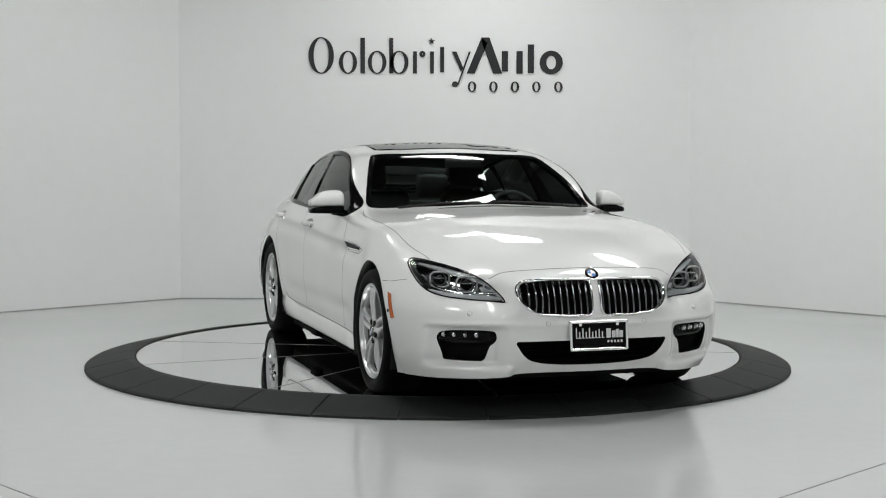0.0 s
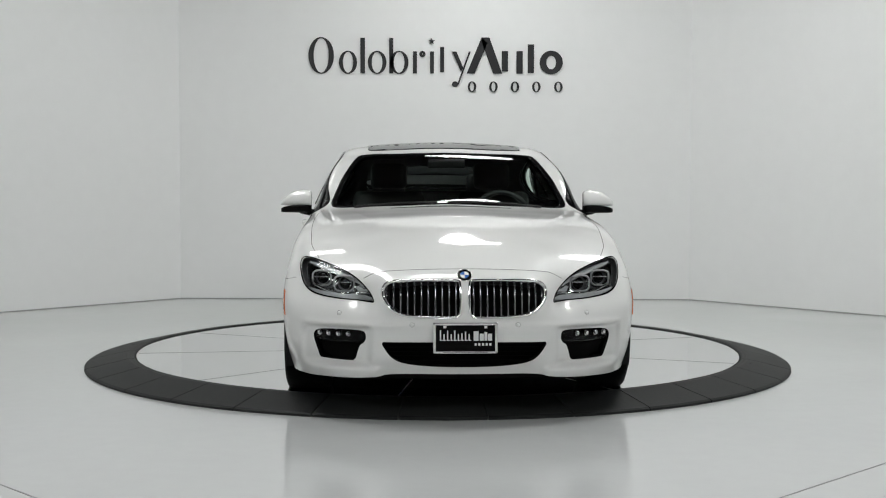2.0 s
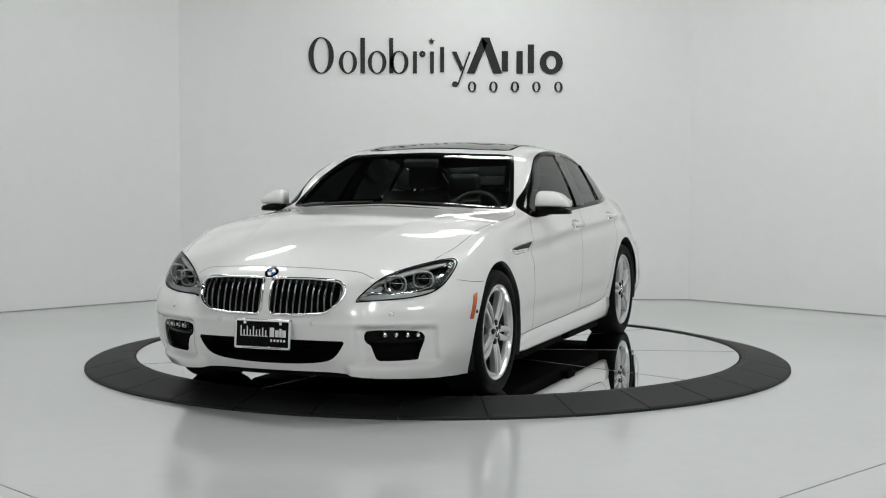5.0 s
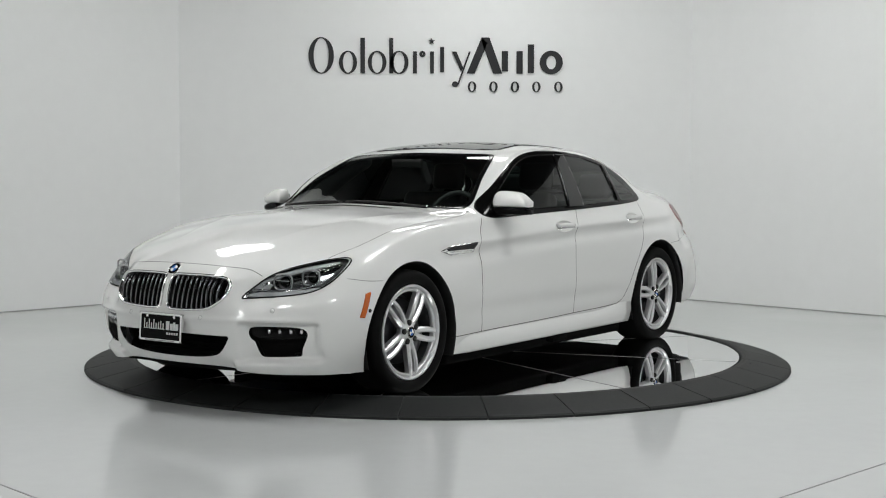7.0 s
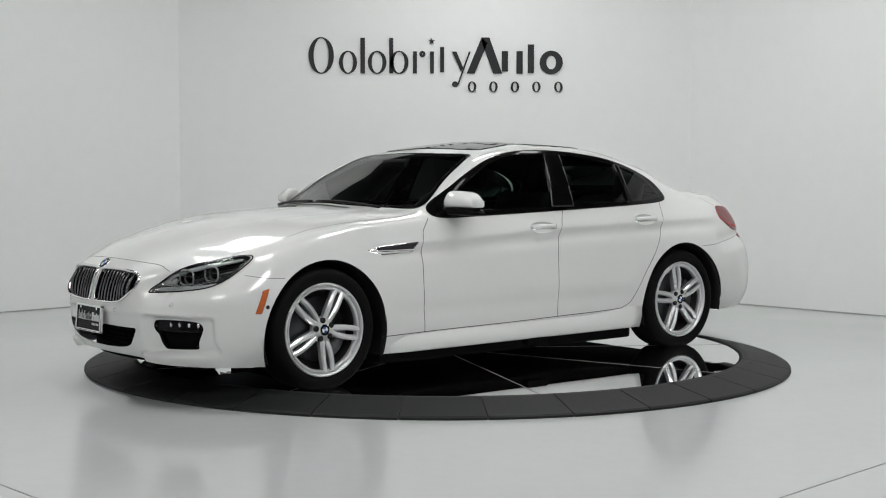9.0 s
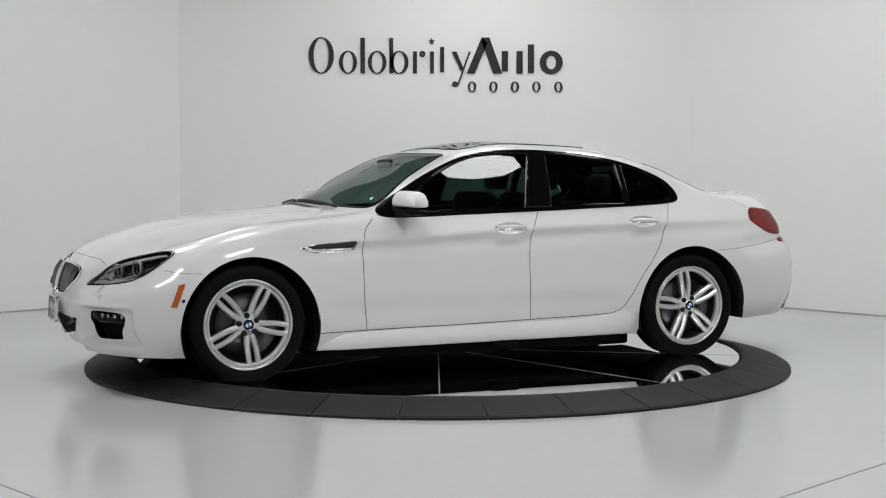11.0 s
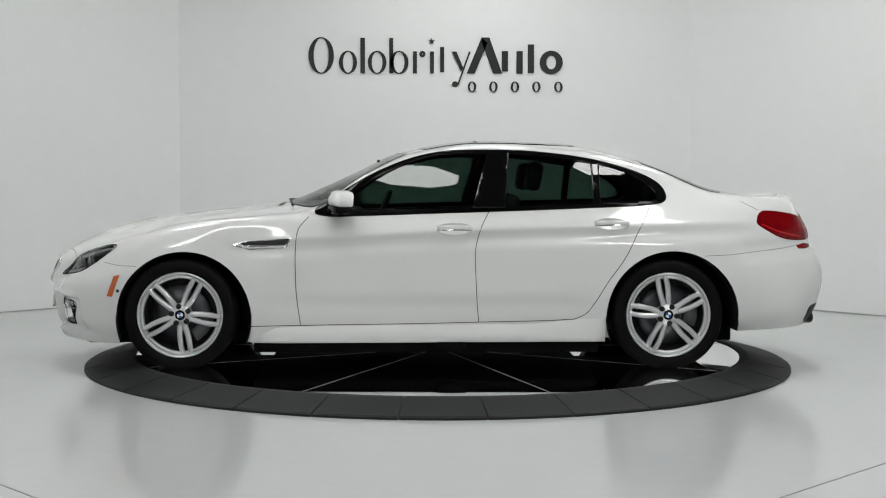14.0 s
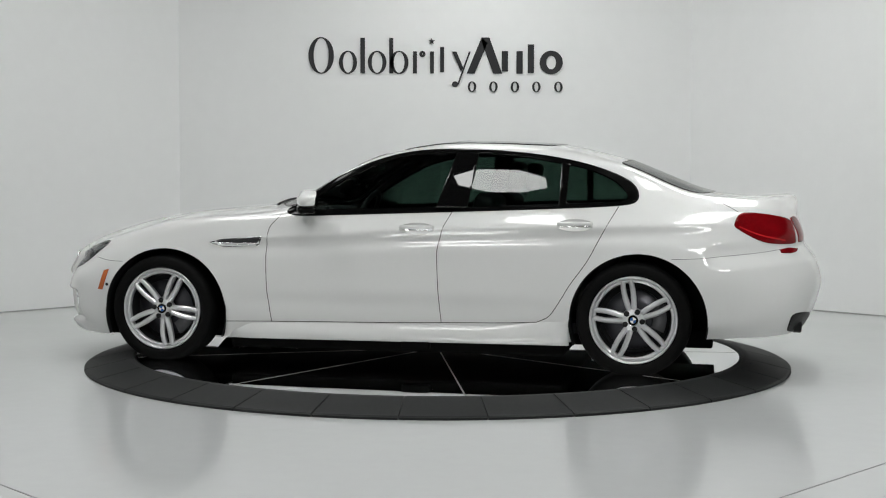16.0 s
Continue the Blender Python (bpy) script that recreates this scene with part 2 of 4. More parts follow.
def sign_ring(x0, x1, y0, y1, side, cap, name="sign_ring"):
    """An oval ring, thick at its sides and thin at top and bottom."""
    bm = bmesh.new()
    cx, cy, rx, ry = (x0 + x1) / 2, (y0 + y1) / 2, (x1 - x0) / 2, (y1 - y0) / 2
    n, rows = 48, []
    for i in range(n):
        a = 2 * math.pi * i / n
        c, s = math.cos(a), math.sin(a)
        o = (sign_x(cx + rx * c), sign_z(cy + ry * s))
        q = (sign_x(cx + (rx - side) * c), sign_z(cy + (ry - cap) * s))
        rows.append([bm.verts.new((*(p[0], d, p[1]),)) for p, d in ((o, 0), (o, -0.012), (q, -0.012), (q, 0))])
    for i in range(n):
        a, b = rows[i], rows[(i + 1) % n]
        for j in range(4):
            bm.faces.new((a[j], b[j], b[(j + 1) % 4], a[(j + 1) % 4]))
    bmesh.ops.recalc_face_normals(bm, faces=bm.faces)
    part(name, bm, INK, sign, smooth=False)


def sign_bar(x0, x1, y0, y1):
    sign_poly([(x0, y1), (x1, y1), (x1, y0), (x0, y0)], "sign_bar")


sign_ring(546, 591, 66, 131, 9, 2)
sign_ring(600, 632, 90, 131, 7, 2)
sign_bar(638, 646, 67, 130)
sign_ring(651, 684, 90, 131, 7, 2)
sign_bar(689, 696, 67, 130)
sign_ring(690, 723, 90, 131, 7, 2)
sign_bar(731, 738, 91, 130)
sign_ring(742, 753, 90, 101, 5, 4)
sign_bar(761, 768, 91, 130)
star = [(764 + r * math.sin(a), 73 - r * math.cos(a)) for k in range(10) for r, a in [((6.0, 2.5)[k % 2], math.pi * k / 5)]]
sign_poly(star[::-1], "star")
sign_bar(779, 786, 83, 128)
sign_poly([(800, 91), (808, 91), (820, 120), (816, 127)])
sign_poly([(809, 150), (830, 91), (833, 91), (812, 150)])
sign_ring(800, 811, 144, 154, 5, 5)
sign_poly([(826, 130), (840, 130), (863, 76), (852, 66)])
sign_poly([(873, 130), (889, 130), (866, 66), (852, 66), (853, 76)])
sign_bar(888, 899, 90, 126)
sign_bar(914, 925, 90, 130)
sign_bar(934, 945, 78, 129)
sign_ring(955, 996, 89, 131, 12, 9)
for x0 in (828, 866, 904, 942, 981):
    sign_ring(x0, x0 + 15, 144, 163, 4, 1.5)

# ---------------- ramp ring and turning disc ----------------
ring = tagged(empty("turntable_ramp"), "black rubber ramp ring of wedge tiles round a turntable", "turntable ramp")
N_TILE = 32
STEP = 2 * math.pi / N_TILE


def ramp_tile():
    """One wedge tile, centred on the +x axis, sloping down outwards."""
    bm = bmesh.new()
    gap = 0.0035 / 2.2
    prof = [(R_DISC + 0.012, 0.0), (R_DISC + 0.012, 0.066), (R_DISC + 0.022, 0.074), (R_DISC + 0.06, 0.074), (R_RING - 0.012, 0.020),
            (R_RING, 0.012), (R_RING, 0.0)]
    rows = []
    for k in range(7):
        a = -STEP / 2 + gap + (STEP - 2 * gap) * k / 6
        rows.append([bm.verts.new((r * math.cos(a), r * math.sin(a), z)) for r, z in prof])
    for a, b in zip(rows, rows[1:]):
        for j in range(len(prof) - 1):
            bm.faces.new((a[j], a[j + 1], b[j + 1], b[j]))
    bm.faces.new(rows[0])
    bm.faces.new(rows[-1])
    bmesh.ops.recalc_face_normals(bm, faces=bm.faces)
    return bm


first = part("tile", ramp_tile(), RUBBER, ring, smooth=False)
for k in range(N_TILE):
    ob = first if k == 0 else new("tile", first.data)
    ob.parent = ring
    ob.matrix_basis = pose(0, 0, 0, 0, 0, math.degrees(STEP * k) - 94.75 + math.degrees(STEP) / 2)

part("bed", lathe([(2.014, .002), (2.014, .060), (2.024, .066), (2.058, .066), (2.312, .012), (2.312, .002)], 96, "z"), GAP, ring, "dark bed under the tiles")
part("groove", lathe([(2.034, .0742), (2.037, .0748), (2.042, .0748), (2.045, .0742)], 128, "z"), GAP, ring, "dark groove")
for a, r in ((-146.4, 2.055), (-19.6, 2.09), (-84.7, 2.05)):
    part("lift_slot", boxed(-.008, .008, -.035, .035, -.002, .002, bevel=.0015, m=pose(r * math.cos(radians(a)), r * math.sin(radians(a)), .0735 - .2 * max(0, r - 2.06), 0, 0, a) @ pose(0, 0, 0, 0, 11 if r > 2.06 else 0, 0)), GAP, ring, "dark lifting slot", False)
turntable = tagged(empty("turntable_disc"), "round mirror-polished turntable disc in wedge plates under the car", "turntable")
SEAMS = [15, 55, 95, 135, 175, 231, 265, 303, 340]
for k in range(len(SEAMS)):
    bm = bmesh.new()
    g = 0.0025
    a0, a1 = radians(SEAMS[k]), radians(SEAMS[(k + 1) % len(SEAMS)] + (360 if k == len(SEAMS) - 1 else 0))
    top, low = [], []
    pts = [(0.2, a0), (0.2, (a0 + a1) / 2), (0.2, a1)][::-1] + [(R_DISC, a0 + (a1 - a0) * i / 16) for i in range(17)]
    mid = (a0 + a1) / 2
    sh = Vector((math.cos(mid), math.sin(mid), 0)) * g
    for r, a in pts:
        p = Vector((r * math.cos(a), r * math.sin(a), 0)) + sh
        top.append(bm.verts.new(p + Vector((0, 0, DISC_Z))))
        low.append(bm.verts.new(p + Vector((0, 0, DISC_Z - 0.02))))
    bm.faces.new(top)
    bm.faces.new(low[::-1])
    n = len(top)
    for i in range(n):
        bm.faces.new((top[i], low[i], low[(i + 1) % n], top[(i + 1) % n]))
    bmesh.ops.recalc_face_normals(bm, faces=bm.faces)
    part("plate", bm, MIRROR, turntable, smooth=False)
    am = math.degrees(a0)
    bm = boxed(0.2, R_DISC - 0.01, -0.0035, 0.0035, DISC_Z - 0.004, DISC_Z + 0.001, m=pose(0, 0, 0, 0, 0, am))
    part("seam_strip", bm, ALU, turntable, "pale seam strip", smooth=False)
part("hub_cover", lathe([(0.0, DISC_Z + 0.004), (0.19, DISC_Z + 0.004), (0.2, DISC_Z), (0.2, DISC_Z - 0.02), (0, DISC_Z - 0.02)], 48, "z"), MIRROR, turntable)
part("drum", lathe([(0.0, DISC_Z - 0.021), (R_DISC - 0.02, DISC_Z - 0.021), (R_DISC - 0.02, 0.0), (0, 0.0)], 96, "z"), STEEL, turntable)


# ---------------- car body skin ----------------
# guide lines from nose centre round the side to tail centre: (x, y, z), x forward
GUIDES = []
GUIDES.append([(2.33, 0, .20), (2.31, .28, .20), (2.24, .52, .18), (2.10, .70, .17), (1.94, .83, .165), (1.78, .88, .16), (1.484, .88, .165),
               (1.15, .87, .17), (.76, .86, .17), (.40, .86, .17), (.05, .86, .175), (-.35, .86, .18), (-.9, .87, .19), (-1.484, .88, .21),
               (-1.9, .88, .235), (-2.2, .85, .25), (-2.38, .70, .26), (-2.46, .47, .27), (-2.49, .24, .27), (-2.50, 0, .27)])
GUIDES.append([(2.39, 0, .30), (2.375, .28, .30), (2.315, .52, .30), (2.20, .735, .30), (2.00, .875, .30), (1.78, .92, .30), (1.484, .925, .31),
               (1.15, .91, .30), (.76, .895, .29), (.40, .89, .29), (.05, .89, .295), (-.35, .89, .30), (-.9, .90, .31), (-1.484, .93, .32),
               (-1.9, .925, .34), (-2.22, .89, .36), (-2.44, .73, .38), (-2.53, .48, .40), (-2.56, .24, .41), (-2.57, 0, .41)])
GUIDES.append([(2.415, 0, .47), (2.40, .28, .47), (2.315, .52, .47), (2.195, .74, .47), (2.02, .885, .49), (1.78, .94, .50), (1.484, .95, .52),
               (1.15, .922, .50), (.76, .917, .50), (.40, .917, .50), (.05, .92, .50), (-.35, .92, .50), (-.9, .925, .50), (-1.484, .95, .52),
               (-1.9, .935, .52), (-2.24, .87, .52), (-2.46, .74, .53), (-2.56, .49, .54), (-2.59, .25, .55), (-2.60, 0, .55)])
GUIDES.append([(2.375, 0, .64), (2.36, .28, .635), (2.235, .52, .63), (2.10, .72, .65), (1.97, .84, .66), (1.78, .91, .69), (1.484, .92, .74),
               (1.15, .892, .77), (.76, .905, .78), (.40, .915, .79), (.05, .92, .80), (-.35, .92, .82), (-.9, .92, .84), (-1.484, .91, .84),
               (-1.9, .86, .83), (-2.2, .775, .82), (-2.40, .69, .80), (-2.48, .47, .80), (-2.50, .24, .80), (-2.51, 0, .80)])
GUIDES.append([(2.32, 0, .71), (2.30, .26, .71), (2.165, .49, .715), (2.045, .66, .73), (1.92, .78, .76), (1.75, .84, .80), (1.484, .86, .87),
               (1.15, .865, .905), (.76, .865, .92), (.40, .865, .935), (.05, .865, .95), (-.35, .865, .967), (-.9, .86, .985), (-1.484, .80, .99),
               (-1.9, .745, .985), (-2.15, .69, .98), (-2.33, .61, .97), (-2.41, .42, .97), (-2.44, .2, .97), (-2.45, 0, .97)])
GUIDES.append([(2.25, 0, .755), (2.22, .22, .757), (2.12, .44, .765), (1.99, .60, .78), (1.86, .70, .80), (1.70, .755, .84), (1.46, .77, .90),
               (1.15, .79, .93), (.74, .83, .95), (.40, .822, 1.02), (.05, .785, 1.10), (-.35, .785, 1.15), (-.9, .78, 1.15), (-1.47, .70, 1.10),
               (-1.88, .67, 1.04), (-2.15, .63, 1.02), (-2.31, .55, 1.02), (-2.40, .36, 1.02), (-2.44, .17, 1.02), (-2.45, 0, 1.02)])
GUIDES.append([(2.17, 0, .795), (2.13, .17, .80), (2.03, .34, .815), (1.91, .47, .83), (1.79, .56, .855), (1.66, .60, .88), (1.43, .62, .925),
               (1.15, .65, .95), (.72, .72, .98), (.38, .728, 1.185), (.07, .672, 1.315), (-.35, .655, 1.365), (-.9, .625, 1.345), (-1.42, .60, 1.235),
               (-1.86, .60, 1.075), (-2.16, .55, 1.055), (-2.30, .44, 1.055), (-2.38, .28, 1.06), (-2.43, .13, 1.055), (-2.44, 0, 1.055)])
GUIDES.append([(2.09, 0, .825), (2.05, .09, .835), (1.95, .19, .855), (1.83, .26, .88), (1.72, .31, .90), (1.60, .34, .92), (1.40, .35, .95),
               (1.15, .37, .968), (.87, .40, .993), (.45, .38, 1.182), (.13, .38, 1.328), (-.35, .37, 1.40), (-.9, .37, 1.383), (-1.38, .38, 1.280),
               (-1.93, .36, 1.085), (-2.18, .32, 1.065), (-2.28, .24, 1.068), (-2.36, .15, 1.07), (-2.41, .07, 1.065), (-2.44, 0, 1.06)])
GUIDES.append([(2.02, 0, .845), (1.95, 0, .865), (1.86, 0, .89), (1.76, 0, .91), (1.66, 0, .925), (1.54, 0, .94), (1.36, 0, .962),
               (1.15, 0, .98), (.95, 0, .998), (.48, 0, 1.190), (.15, 0, 1.340), (-.35, 0, 1.414), (-.9, 0, 1.398), (-1.36, 0, 1.306),
               (-1.96, 0, 1.085), (-2.18, 0, 1.07), (-2.26, 0, 1.07), (-2.34, 0, 1.075), (-2.40, 0, 1.07), (-2.44, 0, 1.06)])


def pchip(t, y, tq):
    """Monotone cubic through (t, y) for columns of y."""
    h = np.diff(t)[:, None]
    d = np.diff(y, axis=0) / h
    m = np.zeros_like(y)
    a, b = d[:-1], d[1:]
    w1, w2 = 2 * h[1:] + h[:-1], h[1:] + 2 * h[:-1]
    ok = a * b > 0
    with np.errstate(divide="ignore", invalid="ignore"):
        hm = (w1 + w2) / (w1 / a + w2 / b)
    m[1:-1] = np.where(ok, hm, 0)
    m[0], m[-1] = d[0], d[-1]
    i = np.clip(np.searchsorted(t, tq) - 1, 0, len(t) - 2)
    hh = (t[i + 1] - t[i])
    s = ((tq - t[i]) / hh)[:, None]
    hh = hh[:, None]
    return ((1 + 2 * s) * (1 - s) ** 2 * y[i] + s * (1 - s) ** 2 * hh * m[i] + s * s * (3 - 2 * s) * y[i + 1] + s * s * (s - 1) * hh * m[i + 1])


NET = np.array(GUIDES)                       # guide, station, xyz
NG, NS = NET.shape[:2]
NU, NV = 540, 181
FLIP = np.array([1, -1, 1])


def dense_skin():
    # mirror at both ends so that the nose and the tail close smoothly
    full = np.concatenate([NET[:, 2:0:-1] * FLIP, NET, NET[:, -2:-4:-1] * FLIP], 1)
    seg = np.linalg.norm(np.diff(NET[1:7].mean(0), axis=0), axis=1)
    us = np.concatenate([[0], np.cumsum(seg)])
    t = np.concatenate([-us[2:0:-1], us, 2 * us[-1] - us[-2:-4:-1]])
    uq = np.linspace(0, us[-1], NU)
    rows = np.stack([pchip(t, full[g], uq) for g in range(NG)])            # guide, u, xyz
    seg = np.linalg.norm(np.diff(NET[:, 6:15].mean(1), axis=0), axis=1)
    vs = np.concatenate([[0], np.cumsum(seg)])
    ext = np.concatenate([rows, rows[-2:-4:-1] * FLIP], 0)
    tv = np.concatenate([vs, 2 * vs[-1] - vs[-2:-4:-1]])
    vq = np.linspace(0, vs[-1], NV)
    flat = pchip(tv, ext.reshape(len(ext), -1), vq).reshape(NV, NU, 3)
    return flat, vq, vs


def fair(P, n):
    """Evens out the skin: averages each point with its neighbours, mirrored over the middle plane."""
    for _ in range(n):
        a = np.concatenate([P[:, 1:2] * FLIP, P, P[:, -2:-1] * FLIP], 1)
        P = 0.5 * P + 0.25 * (a[:, :-2] + a[:, 2:])
        a = np.concatenate([P[:1], P, P[-2:-1] * FLIP], 0)
        Q = 0.5 * P + 0.25 * (a[:-2] + a[2:])
        Q[0] = P[0]
        P = Q
        P[-1, :, 1] = 0
        P[:, 0, 1] = 0
        P[:, -1, 1] = 0
    return P


half, VQ, VS = dense_skin()
half = fair(half, 20)


def soft_box(t, lo, hi, edge):
    """1 between lo and hi, 0 outside, with smooth edges."""
    s = lambda u: np.clip(u, 0, 1) ** 2 * (3 - 2 * np.clip(u, 0, 1))
    return s((t - lo) / edge + 0.5) * s((hi - t) / edge + 0.5)


# the fold through the door handles, with the undercut below it
X, Y, Z = half[..., 0].copy(), half[..., 1].copy(), half[..., 2].copy()
zc = np.interp(X, [-2.0, -1.4, -.5, -.1, .35, .75, 1.2], [.902, .892, .866, .852, .824, .803, .79])
d = Z - zc
half[..., 1] += (.011 * np.exp(-abs(d) / .028) - .018 * np.exp(-((d + .055) / .042) ** 2)) * soft_box(X, -1.95, 1.05, .5) * (Y > .6)
# the hollow above the sills
half[..., 1] -= .006 * np.exp(-((Z - .40) / .05) ** 2) * soft_box(X, -.95, .95, .4) * (Y > .6)
# the shelf of the rear bumper: an edge that climbs towards the tail, full below and drawn in above
zr = np.interp(X, [-2.6, -2.42, -2.25, -2.08, -1.9], [.70, .69, .668, .652, .645])
out = np.stack([X + 1.55, Y], -1)
out /= np.linalg.norm(out, axis=-1, keepdims=True) + 1e-9
back = soft_box(X, -9, -1.93, .14)
full = .007 * (np.exp(-np.clip(zr - Z, 0, 9) / .17) * (Z <= zr) + np.exp(-np.clip(Z - zr, 0, 9) / .020) * (Z > zr)) - .020 * np.exp(-((Z - zr - .085) / .05) ** 2)
half[..., :2] += out * (full * back)[..., None]
# the lip along the boot lid
half[..., 2] += .008 * np.exp(-((X + 2.40) / .04) ** 2) * soft_box(Y, -1, .58, .1) * (Z > 1.0)
# the folds along the bonnet
dh = Y - np.interp(X, [.9, 2.0], [.60, .33])
half[..., 2] += .002 * np.exp(-abs(dh) / .035) * soft_box(X, 1.05, 1.95, .3) * (Z > .74)
# hollows round the lower air ducts, the blades below them and the edge above
hollow = soft_box(Y, .468, .805, .035) * soft_box(Z, .245, .432, .02) * (X > 1.9)
half[..., 0] -= .040 * hollow
half[..., 0] += (.034 * np.exp(-((Y - .34) / .08) ** 2 - ((Z - .60) / .09) ** 2) - .062 * np.exp(-((Y - .51) / .075) ** 2 - ((Z - .575) / .075) ** 2)) * (X > 1.9)
blade = soft_box(Y, .405, .95, .03) * (X > 1.9)
half[..., 0] += .036 * soft_box(Z, .1, .230, .024) * soft_box(Y, .40, .80, .08) * blade
half[..., 2] -= .004 * soft_box(Z, .1, .205, .02) * blade
half[..., 0] += .012 * np.exp(-abs(Z - .448) / .012) * soft_box(Y, -1, .80, .1) * (X > 2.0)
half = fair(half, 1)
# both sides in one grid: rows run from the left sill over the spine to the right sill
SKIN = np.concatenate([half, half[-2::-1] * FLIP], 0)
NR = len(SKIN)
VPAR = np.concatenate([VQ, VQ[-2::-1]])


def grid_normals(P):
    du = np.gradient(P, axis=1)
    dv = np.gradient(P, axis=0)
    n = np.cross(du, dv)
    n /= np.linalg.norm(n, axis=2, keepdims=True) + 1e-12
    side = np.sign((n * np.stack([P[..., 0] * 0.2, P[..., 1], P[..., 2] - 0.5], -1)).sum(-1).mean())
    return n * side


SKIN_N = grid_normals(SKIN)
SKIN_N[:, 0] = SKIN_N[:, 1] * np.array([1, 0.2, 1])
SKIN_N[:, -1] = SKIN_N[:, -2] * np.array([1, 0.2, 1])
SKIN_N /= np.linalg.norm(SKIN_N, axis=2, keepdims=True)
idx = np.arange(NR * NU).reshape(NR, NU)
QUADS = np.stack([idx[:-1, :-1], idx[:-1, 1:], idx[1:, 1:], idx[1:, :-1]], -1).reshape(-1, 4)
v = SKIN.reshape(-1, 3)
q = QUADS[len(QUADS) // 4]
if np.dot(np.cross(v[q[1]] - v[q[0]], v[q[2]] - v[q[1]]), SKIN_N.reshape(-1, 3)[q[0]]) < 0:
    QUADS = QUADS[:, ::-1]
TREE = BVHTree.FromPolygons([tuple(p) for p in SKIN.reshape(-1, 3)], [tuple(int(i) for i in q) for q in QUADS])


def cast(p2, view, lift=0.0):
    """Puts a point of a drawing on the skin. view: left or right (x, z), front or rear (y, z), top (x, y)."""
    a, b = float(p2[0]), float(p2[1])
    o, d = {"left": ((a, 3, b), (0, -1, 0)), "right": ((a, -3, b), (0, 1, 0)), "front": ((4, a, b), (-1, 0, 0)),
            "rear": ((-4, a, b), (1, 0, 0)), "top": ((a, b, 4), (0, 0, -1))}[view]
    hit, n, _, _ = TREE.ray_cast(Vector(o), Vector(d))
    if hit is None:
        hit, n, _, _ = TREE.find_nearest(Vector(o) + 2.1 * Vector(d))
    if n.dot(Vector(d)) > 0:
        n = -n
    return hit + n * lift, n


def inside(poly, P):
    """Which points P lie in a closed polygon, and the nearest places on its edge."""
    A, B = poly, np.roll(poly, -1, 0)
    hit = np.zeros(len(P), bool)
    best = np.full(len(P), 1e9)
    near = P.copy()
    for a, b in zip(A, B):
        cond = (a[1] > P[:, 1]) != (b[1] > P[:, 1])
        with np.errstate(divide="ignore", invalid="ignore"):
            xi = (b[0] - a[0]) * (P[:, 1] - a[1]) / (b[1] - a[1]) + a[0]
        hit ^= cond & (P[:, 0] < xi)
        ab = b - a
        s = np.clip(((P - a) @ ab) / (ab @ ab + 1e-15), 0, 1)
        c = a + s[:, None] * ab
        d = ((P - c) ** 2).sum(1)
        m = d < best
        best[m], near[m] = d[m], c[m]
    return hit, near


VIEW_AXES = {"left": (0, 2), "right": (0, 2), "front": (1, 2), "rear": (1, 2), "top": (0, 1)}
CUT = SKIN.reshape(-1, 3).copy()
FLAT_N = SKIN_N.reshape(-1, 3)
KEEP = np.ones(len(QUADS), bool)


def cut_hole(poly, view, where):
    """Opens the skin along an outline; border points are drawn onto the outline."""
    poly = np.asarray(poly, float)
    ax = list(VIEW_AXES[view])
    third = 3 - sum(ax)
    sel = where(CUT)
    lo, hi = poly.min(0) - 0.05, poly.max(0) + 0.05
    sel &= (CUT[:, ax[0]] > lo[0]) & (CUT[:, ax[0]] < hi[0]) & (CUT[:, ax[1]] > lo[1]) & (CUT[:, ax[1]] < hi[1])
    ids = np.nonzero(sel)[0]
    ins, near = inside(poly, CUT[ids][:, ax])
    flag = np.zeros(len(CUT), bool)
    flag[ids[ins]] = True
    inner = flag[QUADS].all(1)
    edge_q = flag[QUADS].any(1) & ~inner
    border = np.zeros(len(CUT), bool)
    border[QUADS[edge_q].ravel()] = True
    move = border[ids] & ins
    for i, n2 in zip(ids[move], near[move]):
        d = n2 - CUT[i, ax]
        n = FLAT_N[i]
        if abs(n[third]) > 0.15:
            CUT[i, third] -= (n[ax[0]] * d[0] + n[ax[1]] * d[1]) / n[third]
        CUT[i, ax] = n2
    KEEP[inner] = False


